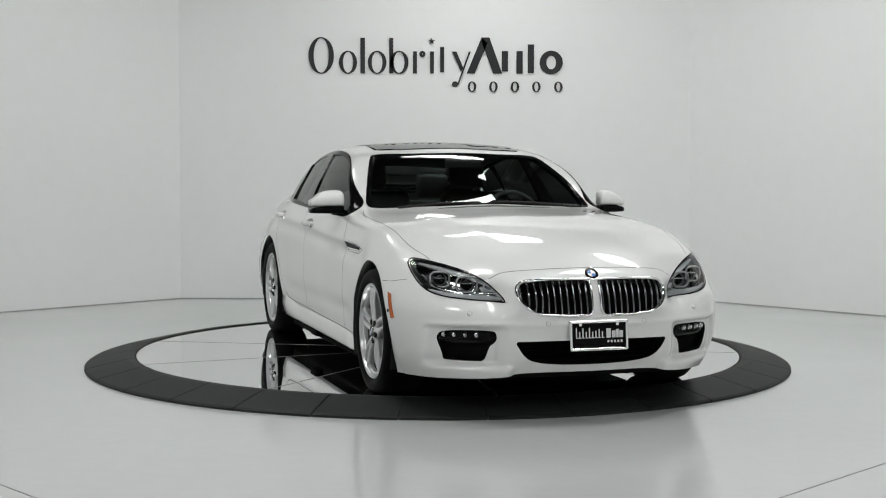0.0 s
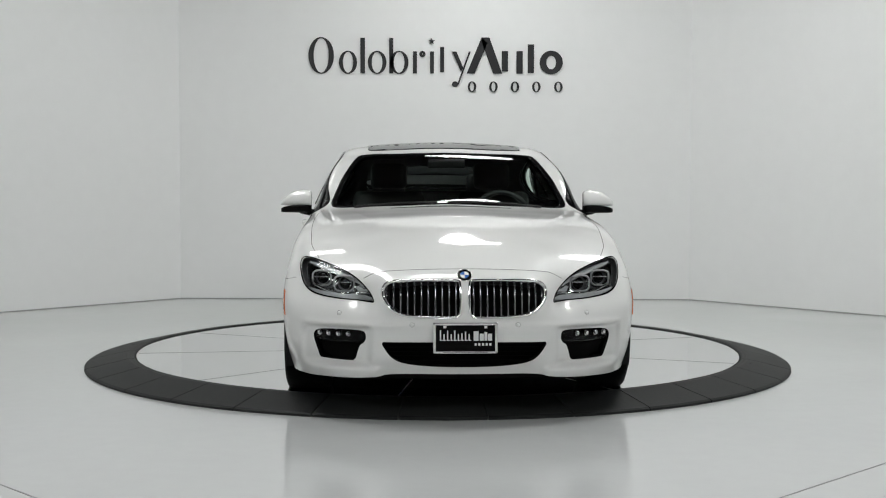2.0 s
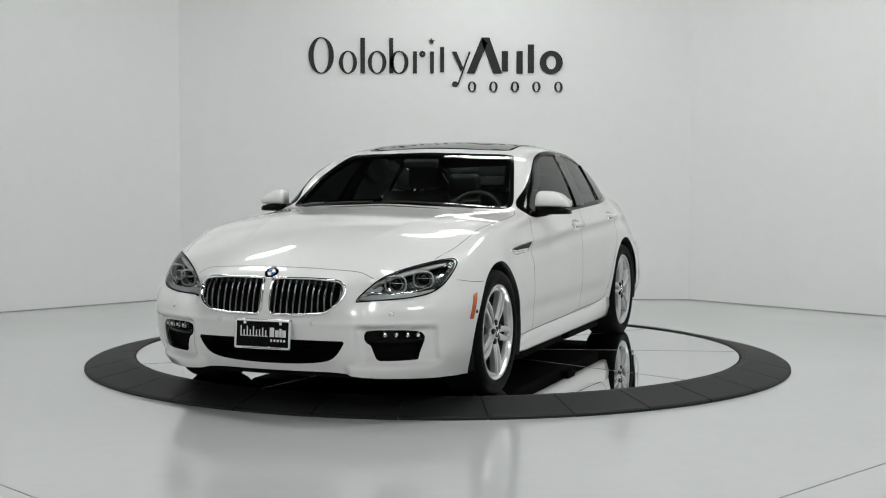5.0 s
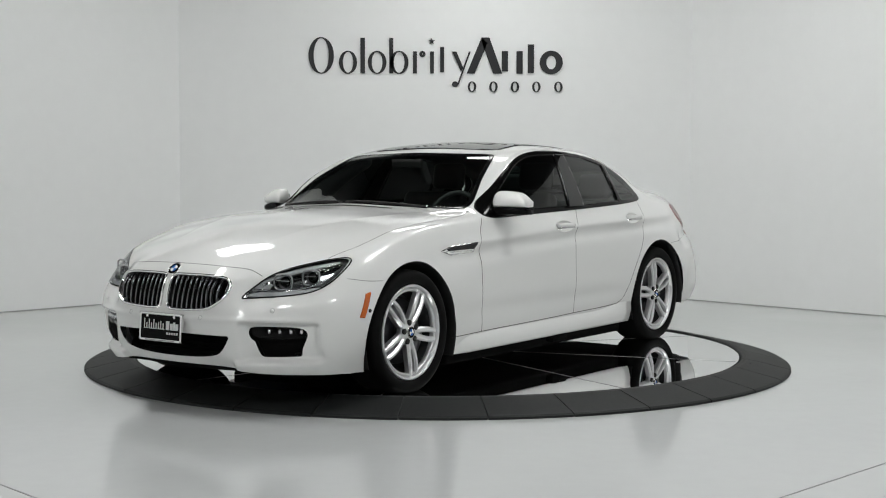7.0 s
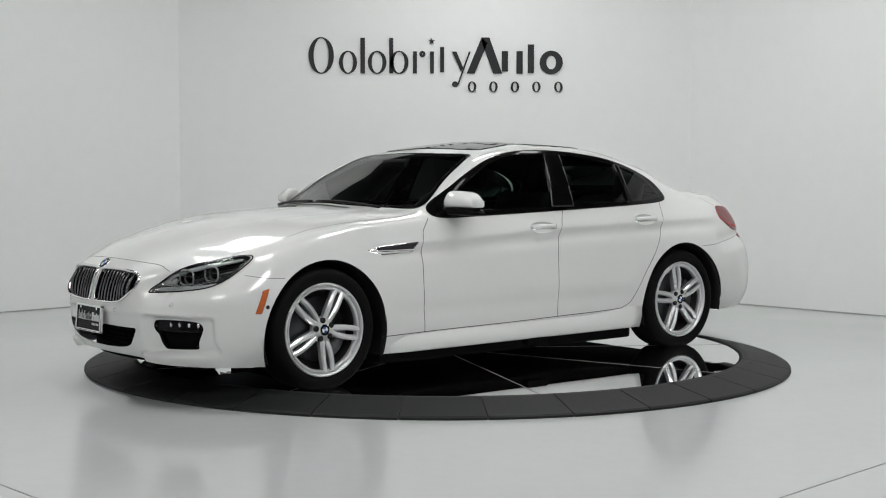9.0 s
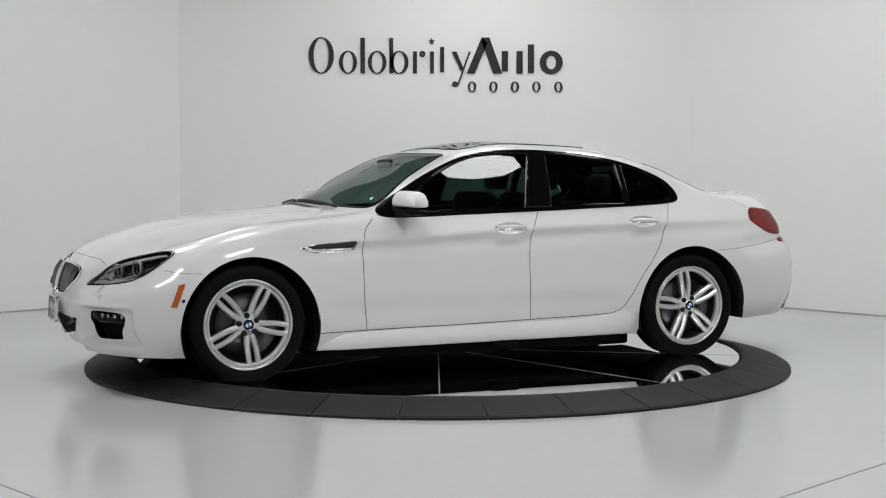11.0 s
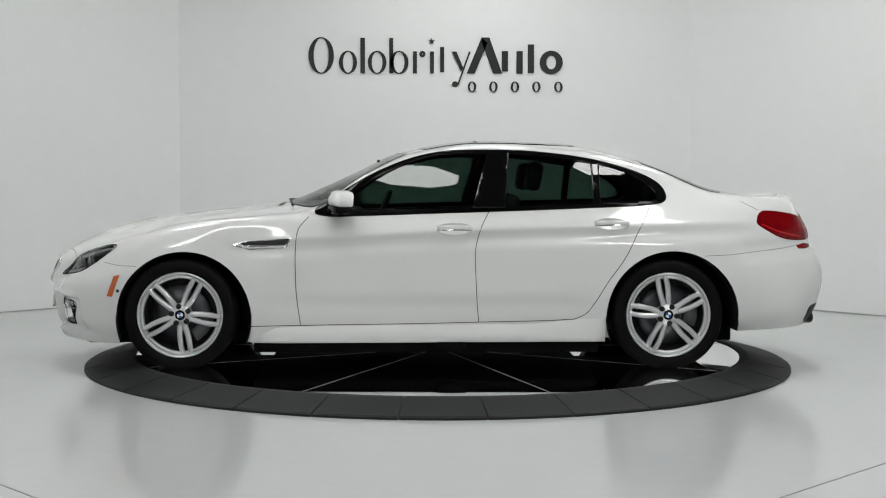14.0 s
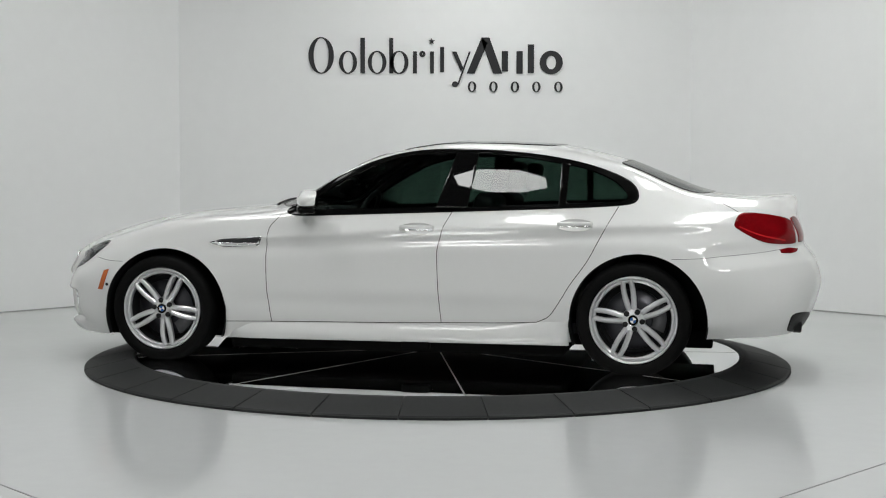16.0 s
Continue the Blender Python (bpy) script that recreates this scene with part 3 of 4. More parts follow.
def patch(name, poly, view, mat, parent, lift=0.003, step=0.02, skirt=0.012, label="", shape=None, holes=()):
    """A panel that follows the skin inside an outline, with a folded rim."""
    poly = np.asarray(poly, float)
    lo, hi = poly.min(0), poly.max(0)
    nx, ny = max(3, int((hi[0] - lo[0]) / step) + 2), max(3, int((hi[1] - lo[1]) / step) + 2)
    gx, gy = np.linspace(lo[0] - step * .3, hi[0] + step * .3, nx), np.linspace(lo[1] - step * .3, hi[1] + step * .3, ny)
    P = np.stack(np.meshgrid(gx, gy, indexing="ij"), -1).reshape(-1, 2)
    ins, near = inside(poly, P)
    for h in holes:
        in_h, near_h = inside(np.asarray(h, float), P)
        near[in_h] = near_h[in_h]
        ins &= ~in_h
    ii = np.arange(nx * ny).reshape(nx, ny)
    Q = np.stack([ii[:-1, :-1], ii[1:, :-1], ii[1:, 1:], ii[:-1, 1:]], -1).reshape(-1, 4)
    # points just outside the outline come onto it, so that the panel fills it
    use = ins[Q].any(1)
    on = np.zeros(len(P), bool)
    on[Q[use].ravel()] = True
    out = on & ~ins
    P[out] = near[out]
    bm = bmesh.new()
    vs, ns = {}, {}
    for i in np.nonzero(on)[0]:
        p, n = cast(P[i], view, lift)
        if shape:
            p = shape(p, n, P[i])
        vs[i], ns[i] = bm.verts.new(p), n
    for f in Q[use]:
        try:
            bm.faces.new([vs[i] for i in f])
        except ValueError:
            pass
    bmesh.ops.remove_doubles(bm, verts=bm.verts, dist=2e-4)
    bmesh.ops.dissolve_degenerate(bm, dist=1e-4, edges=bm.edges)
    bmesh.ops.recalc_face_normals(bm, faces=bm.faces)
    want = cast(poly.mean(0), view)[1]
    if sum((f.normal.dot(want) for f in bm.faces)) < 0:
        bmesh.ops.reverse_faces(bm, faces=bm.faces)
    bm.normal_update()
    if skirt:
        be = [e for e in bm.edges if e.is_boundary]
        vn = {v: v.normal.copy() for e in be for v in e.verts}
        r = bmesh.ops.extrude_edge_only(bm, edges=be)
        new_v = [g for g in r["geom"] if isinstance(g, bmesh.types.BMVert)]
        for v in new_v:
            src = min((w for e in v.link_edges for w in e.verts if w in vn), key=lambda w: (w.co - v.co).length, default=None)
            if src:
                v.co -= vn[src] * skirt
    return part(name, bm, mat, parent, label)


def strip(name, pts, view, mat, parent, width=0.005, lift=0.0008, n=40, closed=False, thick=0.0):
    """A narrow band along a drawn line on the skin."""
    p = np.array(pts, float)
    if closed:
        p = np.vstack([p, p[:1]])
    s = np.concatenate([[0], np.cumsum(np.linalg.norm(np.diff(p, axis=0), axis=1))])
    q = np.linspace(0, s[-1], n)
    line = np.stack([np.interp(q, s, p[:, k]) for k in (0, 1)], 1) if len(p) < 3 or closed or len(p) > 16 else pchip(s, p, q)
    hits = [cast(a, view, lift) for a in line]
    bm = bmesh.new()
    rows = []
    for i, (c, nn) in enumerate(hits):
        d = hits[min(i + 1, n - 1)][0] - hits[max(i - 1, 0)][0]
        w = d.normalized().cross(nn).normalized() * width / 2
        if thick:
            rows.append([bm.verts.new(c + w - nn * 0.004), bm.verts.new(c + w + nn * thick * .6), bm.verts.new(c + w * .5 + nn * thick),
                         bm.verts.new(c - w * .5 + nn * thick), bm.verts.new(c - w + nn * thick * .6), bm.verts.new(c - w - nn * 0.004)])
        else:
            rows.append([bm.verts.new(c + w), bm.verts.new(c - w)])
    for a, b in zip(rows, rows[1:]):
        for j in range(len(a) - 1):
            bm.faces.new((a[j], b[j], b[j + 1], a[j + 1]))
    bmesh.ops.recalc_face_normals(bm, faces=bm.faces)
    return part(name, bm, mat, parent)


car = tagged(empty("car"), "white four-door coupe with silver double-spoke wheels on the turntable", "car")

# outlines, in car space
ARCH_R = 0.405
ARCHES = [(1.462, 0.318), (-1.51, 0.325)]
for cx, cz in ARCHES:
    circ = [(cx + ARCH_R * math.cos(a), cz + ARCH_R * math.sin(a)) for a in np.linspace(0, 2 * math.pi, 120, endpoint=False)]
    cut_hole(circ, "left", lambda C: abs(C[:, 1]) > 0.5)

DLO = rounded([(.76, .925), (.20, .945), (-.39, .965), (-.91, .985), (-1.40, 1.005), (-1.505, 1.03), (-1.49, 1.12), (-1.39, 1.19), (-1.17, 1.265), (-.91, 1.315),
               (-.60, 1.345), (-.32, 1.352), (-.07, 1.335), (.14, 1.28), (.35, 1.187), (.52, 1.08)])
GLASS_ALL = [rounded([(.60, .962), (.58, .968), (.10, .985), (-.295, .997), (-.295, .997), (-.340, 1.15), (-.392, 1.322), (-.392, 1.322), (-.20, 1.322), (-.02, 1.302), (.17, 1.238), (.36, 1.135), (.50, 1.045)]),
             rounded([(-.470, .998), (-.470, .998), (-.70, 1.006), (-1.03, 1.014), (-1.03, 1.014), (-1.036, 1.15), (-1.035, 1.260), (-1.035, 1.260), (-.78, 1.306), (-.510, 1.322), (-.510, 1.322)]),
             rounded([(-1.072, 1.016), (-1.072, 1.016), (-1.25, 1.022), (-1.42, 1.035), (-1.44, 1.07), (-1.36, 1.155), (-1.2, 1.225), (-1.078, 1.252), (-1.078, 1.252)])]
upper = lambda C: (C[:, 2] > 0.9) & (abs(C[:, 1]) > 0.3)
cut_hole(DLO.mean(0) + (DLO - DLO.mean(0)) * .985, "left", upper)
WIND = rounded([(.90, 0), (.87, .36), (.72, .70), (.64, .735), (.52, .70), (.16, .585), (.105, .55), (.155, .3), (.175, 0), (.155, -.3), (.105, -.55), (.16, -.585),
                (.52, -.70), (.64, -.735), (.72, -.70), (.87, -.36)])
REARW = rounded([(-1.41, 0), (-1.39, .35), (-1.37, .52), (-1.42, .56), (-1.70, .585), (-1.88, .56), (-1.93, .35), (-1.945, 0), (-1.93, -.35), (-1.88, -.56), (-1.70, -.585),
                 (-1.42, -.56), (-1.37, -.52), (-1.39, -.35)])
PANO = rounded([(.045, 0), (.03, .35), (.0, .50), (-.06, .515), (-.55, .50), (-.92, .47), (-.97, .42), (-.98, 0), (-.97, -.42), (-.92, -.47), (-.55, -.50), (-.06, -.515),
                (.0, -.50), (.03, -.35)])
shrink = lambda P, k: P.mean(0) + (P - P.mean(0)) * k
cut_hole(shrink(WIND, .96), "top", lambda C: C[:, 2] > 0.95)
cut_hole(shrink(REARW, .95), "top", lambda C: C[:, 2] > 0.95)
cut_hole(shrink(PANO, .97), "top", lambda C: C[:, 2] > 1.2)

front = lambda C: C[:, 0] > 1.5
INTAKE = rounded([(-.415, .365), (-.415, .365), (-.2, .368), (.2, .368), (.415, .365), (.415, .365), (.37, .29), (.31, .255), (.15, .238), (-.15, .238), (-.31, .255), (-.37, .29)])
KIDNEY = rounded([(.022, .655), (.03, .667), (.12, .668), (.30, .667), (.378, .658), (.405, .625), (.398, .575), (.355, .525), (.29, .496), (.08, .489), (.024, .495), (.02, .56)])
FOG = rounded([(.484, .40), (.497, .418), (.62, .420), (.735, .416), (.760, .39), (.757, .36), (.735, .30), (.726, .266), (.720, .262), (.65, .258), (.545, .256), (.538, .260), (.516, .342), (.50, .346), (.482, .37)])
HEAD_F = rounded([(.448, .556), (.448, .556), (.450, .575), (.472, .608), (.51, .648), (.56, .684), (.62, .711), (.70, .737), (.78, .757), (.815, .759), (.834, .738), (.830, .69), (.812, .635), (.777, .598), (.72, .580),
                  (.62, .568), (.50, .557)])
HANDLES = ((-.175, .862), (-1.135, .892))
for hx, hz in HANDLES:
    ell = [(hx + .108 * math.cos(a), hz + .002 + .036 * math.sin(a)) for a in np.linspace(0, 2 * math.pi, 60, endpoint=False)]
    cut_hole(ell, "left", lambda C: abs(C[:, 1]) > 0.5)
flip = lambda P: np.asarray(P) * np.array([-1, 1])
cut_hole(INTAKE, "front", front)
for P in (KIDNEY, FOG, HEAD_F):
    cut_hole(shrink(P, .97), "front", front)
    cut_hole(shrink(flip(P), .97), "front", front)


# ---------------- skin panels ----------------
def panel_of(x, y, z, v):
    top = v > VS[4] + 0.01
    ay = abs(y)
    side = "left" if y > 0 else "right"
    if top and x > .95 - .25 * (ay / .75) ** 2 and x > .6:
        return "bonnet" if ay < .80 else "fender_" + side
    if top and x > -1.97:
        return "roof_shell"
    if x < -1.97 and z > .83 and ay < .63:
        return "boot_lid"
    if x < -1.86 and z < .74:
        return "rear_bumper"
    if x > 1.80 and z < .70 or x > 2.1:
        return "front_bumper"
    if z < .275 and -1.1 < x < 1.08:
        return "sill_" + side
    if .77 > x > -.34:
        return "front_door_" + side
    if -.34 >= x > -1.37 + max(0, (1.0 - z)) * .58:
        return "rear_door_" + side
    return "fender_" + side if x > 0 else "quarter_panel_" + side


centres = SKIN.reshape(-1, 3)[QUADS].mean(1)
vpar = np.repeat(VPAR[:, None], NU, 1).reshape(-1)[QUADS].mean(1)
tags = np.array([panel_of(*c, v) for c, v in zip(centres, vpar)])
for nm in sorted(set(tags)):
    sel = QUADS[(tags == nm) & KEEP]
    used, inv = np.unique(sel, return_inverse=True)
    plain = nm.replace("_left", "").replace("_right", "")
    from_arrays(plain, CUT[used], inv.reshape(-1, 4), PAINT, car, normals=FLAT_N[used])

# dark inner lining a little inside the skin
sel = QUADS[KEEP & (centres[:, 0] < 0.98) & (centres[:, 0] > -2.05) & (centres[:, 2] > 0.25)]
used, inv = np.unique(sel, return_inverse=True)
from_arrays("cabin_lining", CUT[used] - FLAT_N[used] * 0.03, inv.reshape(-1, 4), CABIN, car, "dark cabin lining", normals=-FLAT_N[used])

SIDES = (("left", 1), ("right", -1))
# ---------------- glass ----------------
def glass_sheet(view):
    """A smooth curved sheet through the window area: y as a quadratic of x and z."""
    P = np.concatenate([shrink(g, k) for g in GLASS_ALL for k in (1.0, .7, .3)])
    A = np.stack([np.ones(len(P)), P[:, 0], P[:, 1], P[:, 0] ** 2, P[:, 0] * P[:, 1], P[:, 1] ** 2], 1)
    y = np.array([cast(q, view)[0].y for q in P])
    return np.linalg.lstsq(A, y, rcond=None)[0]


for view, sg in SIDES:
    SHEET = glass_sheet(view)

    def on_sheet(q, nn, d, k=SHEET, sg=sg):
        y = float(k @ np.array([1, d[0], d[1], d[0] ** 2, d[0] * d[1], d[1] ** 2]))
        return Vector((q.x, y + sg * (.40 * (.17 ** 2 - (d[1] - 1.15) ** 2) - .004), q.z))

    def on_cover(q, nn, d, f=on_sheet, sg=sg):
        return f(q, nn, d) + Vector((0, sg * .010, 0))
    patch("pillar_cover", [(-.285, .990), (-.480, .992), (-.520, 1.328), (-.382, 1.330)], view, PILLAR, car, 0.0, 0.014, 0.008, "gloss black pillar cover", shape=on_cover)
    patch("window_divider", [(-1.028, 1.008), (-1.074, 1.010), (-1.080, 1.258), (-1.032, 1.268)], view, PILLAR, car, 0.0, 0.014, 0.008, shape=on_cover)
    part_trim = patch("window_trim", DLO, view, TRIM, car, 0.004, 0.012, 0.012, "gloss black window surround", holes=GLASS_ALL)
    for g in GLASS_ALL:
        patch("side_window", shrink(g, 1.02), view, TINT, car, -0.002, 0.014, 0.0, "dark tinted side window", shape=on_sheet).visible_shadow = False
patch("windscreen", WIND, "top", SCREEN, car, 0.002, 0.03, 0.0, "tinted windscreen").visible_shadow = False
patch("windscreen_seal", WIND, "top", TRIM, car, 0.0032, 0.012, 0.01, "black windscreen border", holes=[shrink(WIND, .955)])
patch("rear_window", REARW, "top", TINT, car, 0.002, 0.03, 0.0, "dark rear window").visible_shadow = False
patch("rear_window_seal", REARW, "top", TRIM, car, 0.0032, 0.012, 0.01, holes=[shrink(REARW, .945)])
patch("roof_panel", PANO, "top", GLOSS, car, 0.004, 0.03, 0.012, "black glass panorama roof")
strip("roof_panel_gap", [(-.33, -.46), (-.33, 0), (-.33, .46)], "top", GAP, car, 0.008, 0.006)

# ---------------- panel gaps ----------------
for view, sg in SIDES:
    for line in ([(.71, .935), (.775, .85), (.79, .71), (.785, .5), (.76, .275)],
                 [(-.385, .965), (-.33, .85), (-.302, .71), (-.312, .45), (-.325, .292)],
                 [(-1.385, 1.005), (-1.30, .85), (-1.21, .68), (-1.11, .54), (-1.03, .41), (-.98, .345), (-.91, .312)],
                 [(1.075, .268), (.76, .274), (.0, .285), (-.33, .293), (-.75, .303), (-.91, .312)],
                 [(1.745, .635), (1.83, .638), (1.95, .655)],
                 [(-1.70, .70), (-1.85, .706), (-2.0, .72), (-2.2, .74), (-2.33, .76)],
                 [(-1.98, 1.03), (-2.08, .975)]):
        strip("panel_gap", line, view, GAP, car, 0.0024 if line[0][1] > .62 and line[0][1] < .72 else 0.0046)
    strip("bonnet_gap", [(1.96, sg * .735), (1.75, sg * .785), (1.45, sg * .80), (1.1, sg * .805), (.85, sg * .80), (.72, sg * .765)], "top", GAP, car, 0.0032)
strip("bonnet_gap", [(-.50, .668), (-.43, .70), (-.3, .714), (-.15, .72), (0, .722), (.15, .72), (.3, .714), (.43, .70), (.50, .668)], "front", GAP, car, 0.0034, n=80)


# ---------------- lamps and grilles at the nose ----------------
def front_point(y, z, back=0.0):
    p, n = cast((y, z), "front")
    return p - Vector((1, 0, 0)) * back


part("front_cavity", boxed(1.75, 2.06, -.60, .60, .22, .64), CABIN, car, smooth=False)
part("intake_backing", prism(list(shrink(INTAKE, 1.02)), 0.01, "x", 2.24), UNDER, car, "black air intake mesh", False)
for k in range(5):
    z = .255 + .022 * k
    w = .33 + .017 * k
    part("intake_slat", boxed(2.252, 2.27, -w, w, z, z + .006), UNDER, car, smooth=False)
for view, sg in SIDES:
    S = np.array([sg, 1])
    kid, fog, head = KIDNEY * S, FOG * S, HEAD_F * S
    g = patch("grille_backing", shrink(kid, .99), "front", UNDER, car, -0.045, 0.03, 0.0)
    surround = strip("grille_frame", shrink(kid, 1.0), "front", CHROME, car, 0.012, 0.001, 120, True, 0.010)
    surround["label"] = "chrome kidney-shaped grille frame"
    ymin, ymax = abs(kid[:, 0]).min(), abs(kid[:, 0]).max()
    for k in range(11):
        y = ymin + (ymax - ymin) * (k + 0.65) / 11.2
        zs = [z for z in np.linspace(.48, .68, 41) if inside(kid, np.array([[sg * y, z]]))[0][0]]
        if len(zs) < 3:
            continue
        pts = [front_point(sg * y, z, 0.010) for z in np.linspace(zs[0] - .004, zs[-1] + .004, 9)]
        bm = bmesh.new()
        rows = []
        for p in pts:
            rows.append([bm.verts.new(p + Vector(o)) for o in ((-.022, -.0044, 0), (-.006, -.0050, 0), (-.0015, -.0034, 0), (0, 0, 0), (-.0015, .0034, 0), (-.006, .0050, 0), (-.022, .0044, 0))])
        for a, b in zip(rows, rows[1:]):
            for j in range(6):
                bm.faces.new((a[j], b[j], b[j + 1], a[j + 1]))
        bmesh.ops.recalc_face_normals(bm, faces=bm.faces)
        part("grille_slat", bm, SMOKE, surround)
    # fog lamp recess
    patch("fog_recess", shrink(fog, 1.0), "front", UNDER, car, -0.045, 0.025, 0.0, "black lower air duct")
    strip("fog_recess_wall", shrink(fog, 1.0), "front", UNDER, car, 0.02, -0.012, 70, True)
    lamp = patch("daytime_lamp", rounded([(sg * .487, .36), (sg * .50, .413), (sg * .63, .416), (sg * .735, .412), (sg * .758, .385), (sg * .755, .358), (sg * .62, .352)]), "front", CLEAR, car, -0.006, 0.02, 0.0,
                 "clear daytime running lamp")
    patch("lamp_housing", rounded([(sg * .482, .352), (sg * .49, .416), (sg * .63, .419), (sg * .74, .416), (sg * .765, .385), (sg * .757, .352), (sg * .62, .348)]), "front", TRIM, lamp, -0.022, 0.02, 0.02)
    for y in (.575, .625, .675, .72):
        c = front_point(sg * y, .392, 0.02)
        part("lamp_cell", lathe([(0, .010), (.013, .008), (.016, 0), (.0, -.012)], 16, "y"), LED, lamp).matrix_basis = Matrix.Translation(c) @ pose(0, 0, 0, 0, 0, -90 - sg * 25)
    # head lamp
    hl = patch("headlight", shrink(head, 1.015), "front", CLEAR, car, 0.002, 0.02, 0.0, "clear headlight with twin round projectors")
    patch("headlight_bowl", shrink(head, 1.0), "front", BOWL, hl, -0.055, 0.02, 0.0)
    strip("headlight_wall", shrink(head, .985), "front", BOWL, hl, 0.05, -0.02, 90, True)
    strip("headlight_seal", shrink(head, 1.0), "front", TRIM, hl, 0.007, 0.0022, 90, True)
    for y, z, ra, rb in ((.600, .638, .052, .040), (.716, .660, .049, .039)):
        c = front_point(sg * y, z, 0.022)
        m = Matrix.Translation(c) @ pose(0, 0, 0, 0, 0, -90 + sg * 14)
        loop = [(ra * math.copysign(abs(math.cos(a)) ** .62, math.cos(a)), 0, rb * math.copysign(abs(math.sin(a)) ** .62, math.sin(a))) for a in np.linspace(0, 2 * math.pi, 40, endpoint=False)]
        part("light_ring", tube(loop, .0052, 8, True), RING, hl, "pale squared light ring").matrix_basis = m
        part("projector", lathe([(0, -.006), (.014, -.008), (.024, -.014), (.029, -.024)], 24, "y"), GLOSS, hl).matrix_basis = m
        part("projector_cup", lathe([(.0, -.030), (.03, -.028), (rb - .004, -.012)], 28, "y"), GREY, hl).matrix_basis = m
        part("light_blade", boxed(-ra * .8, ra * .8, -.014, -.002, .004, .0085, bevel=.001), CHROME, hl, smooth=False).matrix_basis = m
    strip("light_ledge", [(sg * .475, .600), (sg * .56, .596), (sg * .66, .604), (sg * .76, .634)], "front", CHROME, hl, 0.010, -0.012, 40, False, 0.004)
    ob = patch("turn_lamp", rounded([(sg * .462, .562), (sg * .464, .585), (sg * .60, .594), (sg * .72, .604), (sg * .79, .622), (sg * .775, .604), (sg * .70, .582), (sg * .58, .570)]), "front", LENS, hl, -0.006, 0.012, 0.01)
    patch("side_reflector", [(sg * .470, .598), (sg * .530, .600), (sg * .545, .625), (sg * .515, .640), (sg * .490, .622)], "front", LENS, hl, -0.02, 0.012, 0.01)
    # chrome brow coloured white, so its bright reflection sits in the colour
    ob = patch("brow_strip", rounded([(sg * .49, .63), (sg * .56, .685), (sg * .68, .728), (sg * .80, .752), (sg * .80, .742), (sg * .68, .706), (sg * .56, .664), (sg * .50, .62)]), "front", LENS, hl, -0.014, 0.012, 0.01)
    for y, z in ((.26, .455), (.62, .50)):
        p, n = cast((sg * y, z), "front", 0.001)
        part("parking_sensor", lathe([(0, .0015), (.009, .001), (.0105, -.001)], 20, "z"), PAINT, car).matrix_basis = Matrix.Translation(p) @ n.to_track_quat("Z", "Y").to_matrix().to_4x4()
        part("sensor_gap", lathe([(.0108, 0), (.0120, 0)], 20, "z"), GAP, car).matrix_basis = Matrix.Translation(p) @ n.to_track_quat("Z", "Y").to_matrix().to_4x4()

# show plate with pale bars in place of its print
plate = part("plate", boxed(-.006, .006, -.148, .148, -.064, .064, bevel=.004), TRIM, car, "black dealer plate with pale print", False)
plate.matrix_basis = pose(2.432, 0, .394, 0, -4, 0)
o = [(-.151, -.070), (.151, -.070), (.151, .067), (-.151, .067)]
for a, b in zip(o, o[1:] + o[:1]):
    y0, y1 = sorted((a[0], b[0]))
    z0, z1 = sorted((a[1], b[1]))
    part("plate_frame", boxed(-.008, .011, y0 - .0065, y1 + .0065, z0 - .0065, z1 + .0065, bevel=.003), CHROME, plate, "silver plate frame", False)
for k in range(9):
    y = -.125 + .0175 * k
    h = (.05, .03, .048, .03, .048, .03, .034, .042, .03)[k]
    part("print_bar", boxed(.0061, .0072, y, y + .006, -.012, -.012 + h), PLATE_PRINT, plate, smooth=False)
    part("print_bar", boxed(.0061, .0072, y, y + .014, -.014, -.010), PLATE_PRINT, plate, smooth=False)
for y, w, h in ((.040, .024, .046), (.070, .020, .034), (.093, .014, .042), (.110, .020, .034)):
    part("print_bar", boxed(.0061, .0072, y, y + w, -.014, -.014 + h), PLATE_PRINT, plate, smooth=False)
for k in range(5):
    part("print_bar", boxed(.0061, .0072, .045 + .018 * k, .055 + .018 * k, -.038, -.026), PLATE_PRINT, plate, smooth=False)
part("print_bar", boxed(.0112, .012, -.11, .11, -.0725, -.0685), GREY, plate, smooth=False)
for y in (-.1, .1):
    part("plate_screw", boxed(.006, .011, y - .008, y + .008, .046, .062, bevel=.003), CHROME, plate, smooth=False)


def roundel(parent, m, r):
    """Round badge: dark ring, blue and white quarters, silver rim."""
    b = part("badge", lathe([(0, .001), (r * .95, .001), (r, .0005), (r, -.004)], 32, "z"), TRIM, parent, "round dark badge with blue and white quarters")
    b.matrix_basis = m
    part("badge_rim", lathe([(r * .97, 0), (r * 1.0, .0025), (r * 1.06, .001), (r * 1.06, -.004)], 32, "z"), CHROME, b)
    for k in range(4):
        bm = bmesh.new()
        c = bm.verts.new((0, 0, .0022))
        arc = [bm.verts.new((r * .6 * math.cos(a), r * .6 * math.sin(a), .0022)) for a in [math.pi / 2 * (k + i / 6) for i in range(7)]]
        for a, d in zip(arc, arc[1:]):
            bm.faces.new((c, a, d))
        part("badge_quarter", bm, BLUE if k % 2 else WHITE, b, smooth=False)


p, n = cast((0, .692), "front", 0.003)
up = n.to_track_quat("Z", "Y").to_matrix().to_4x4()
roundel(car, Matrix.Translation(p) @ up, .036)

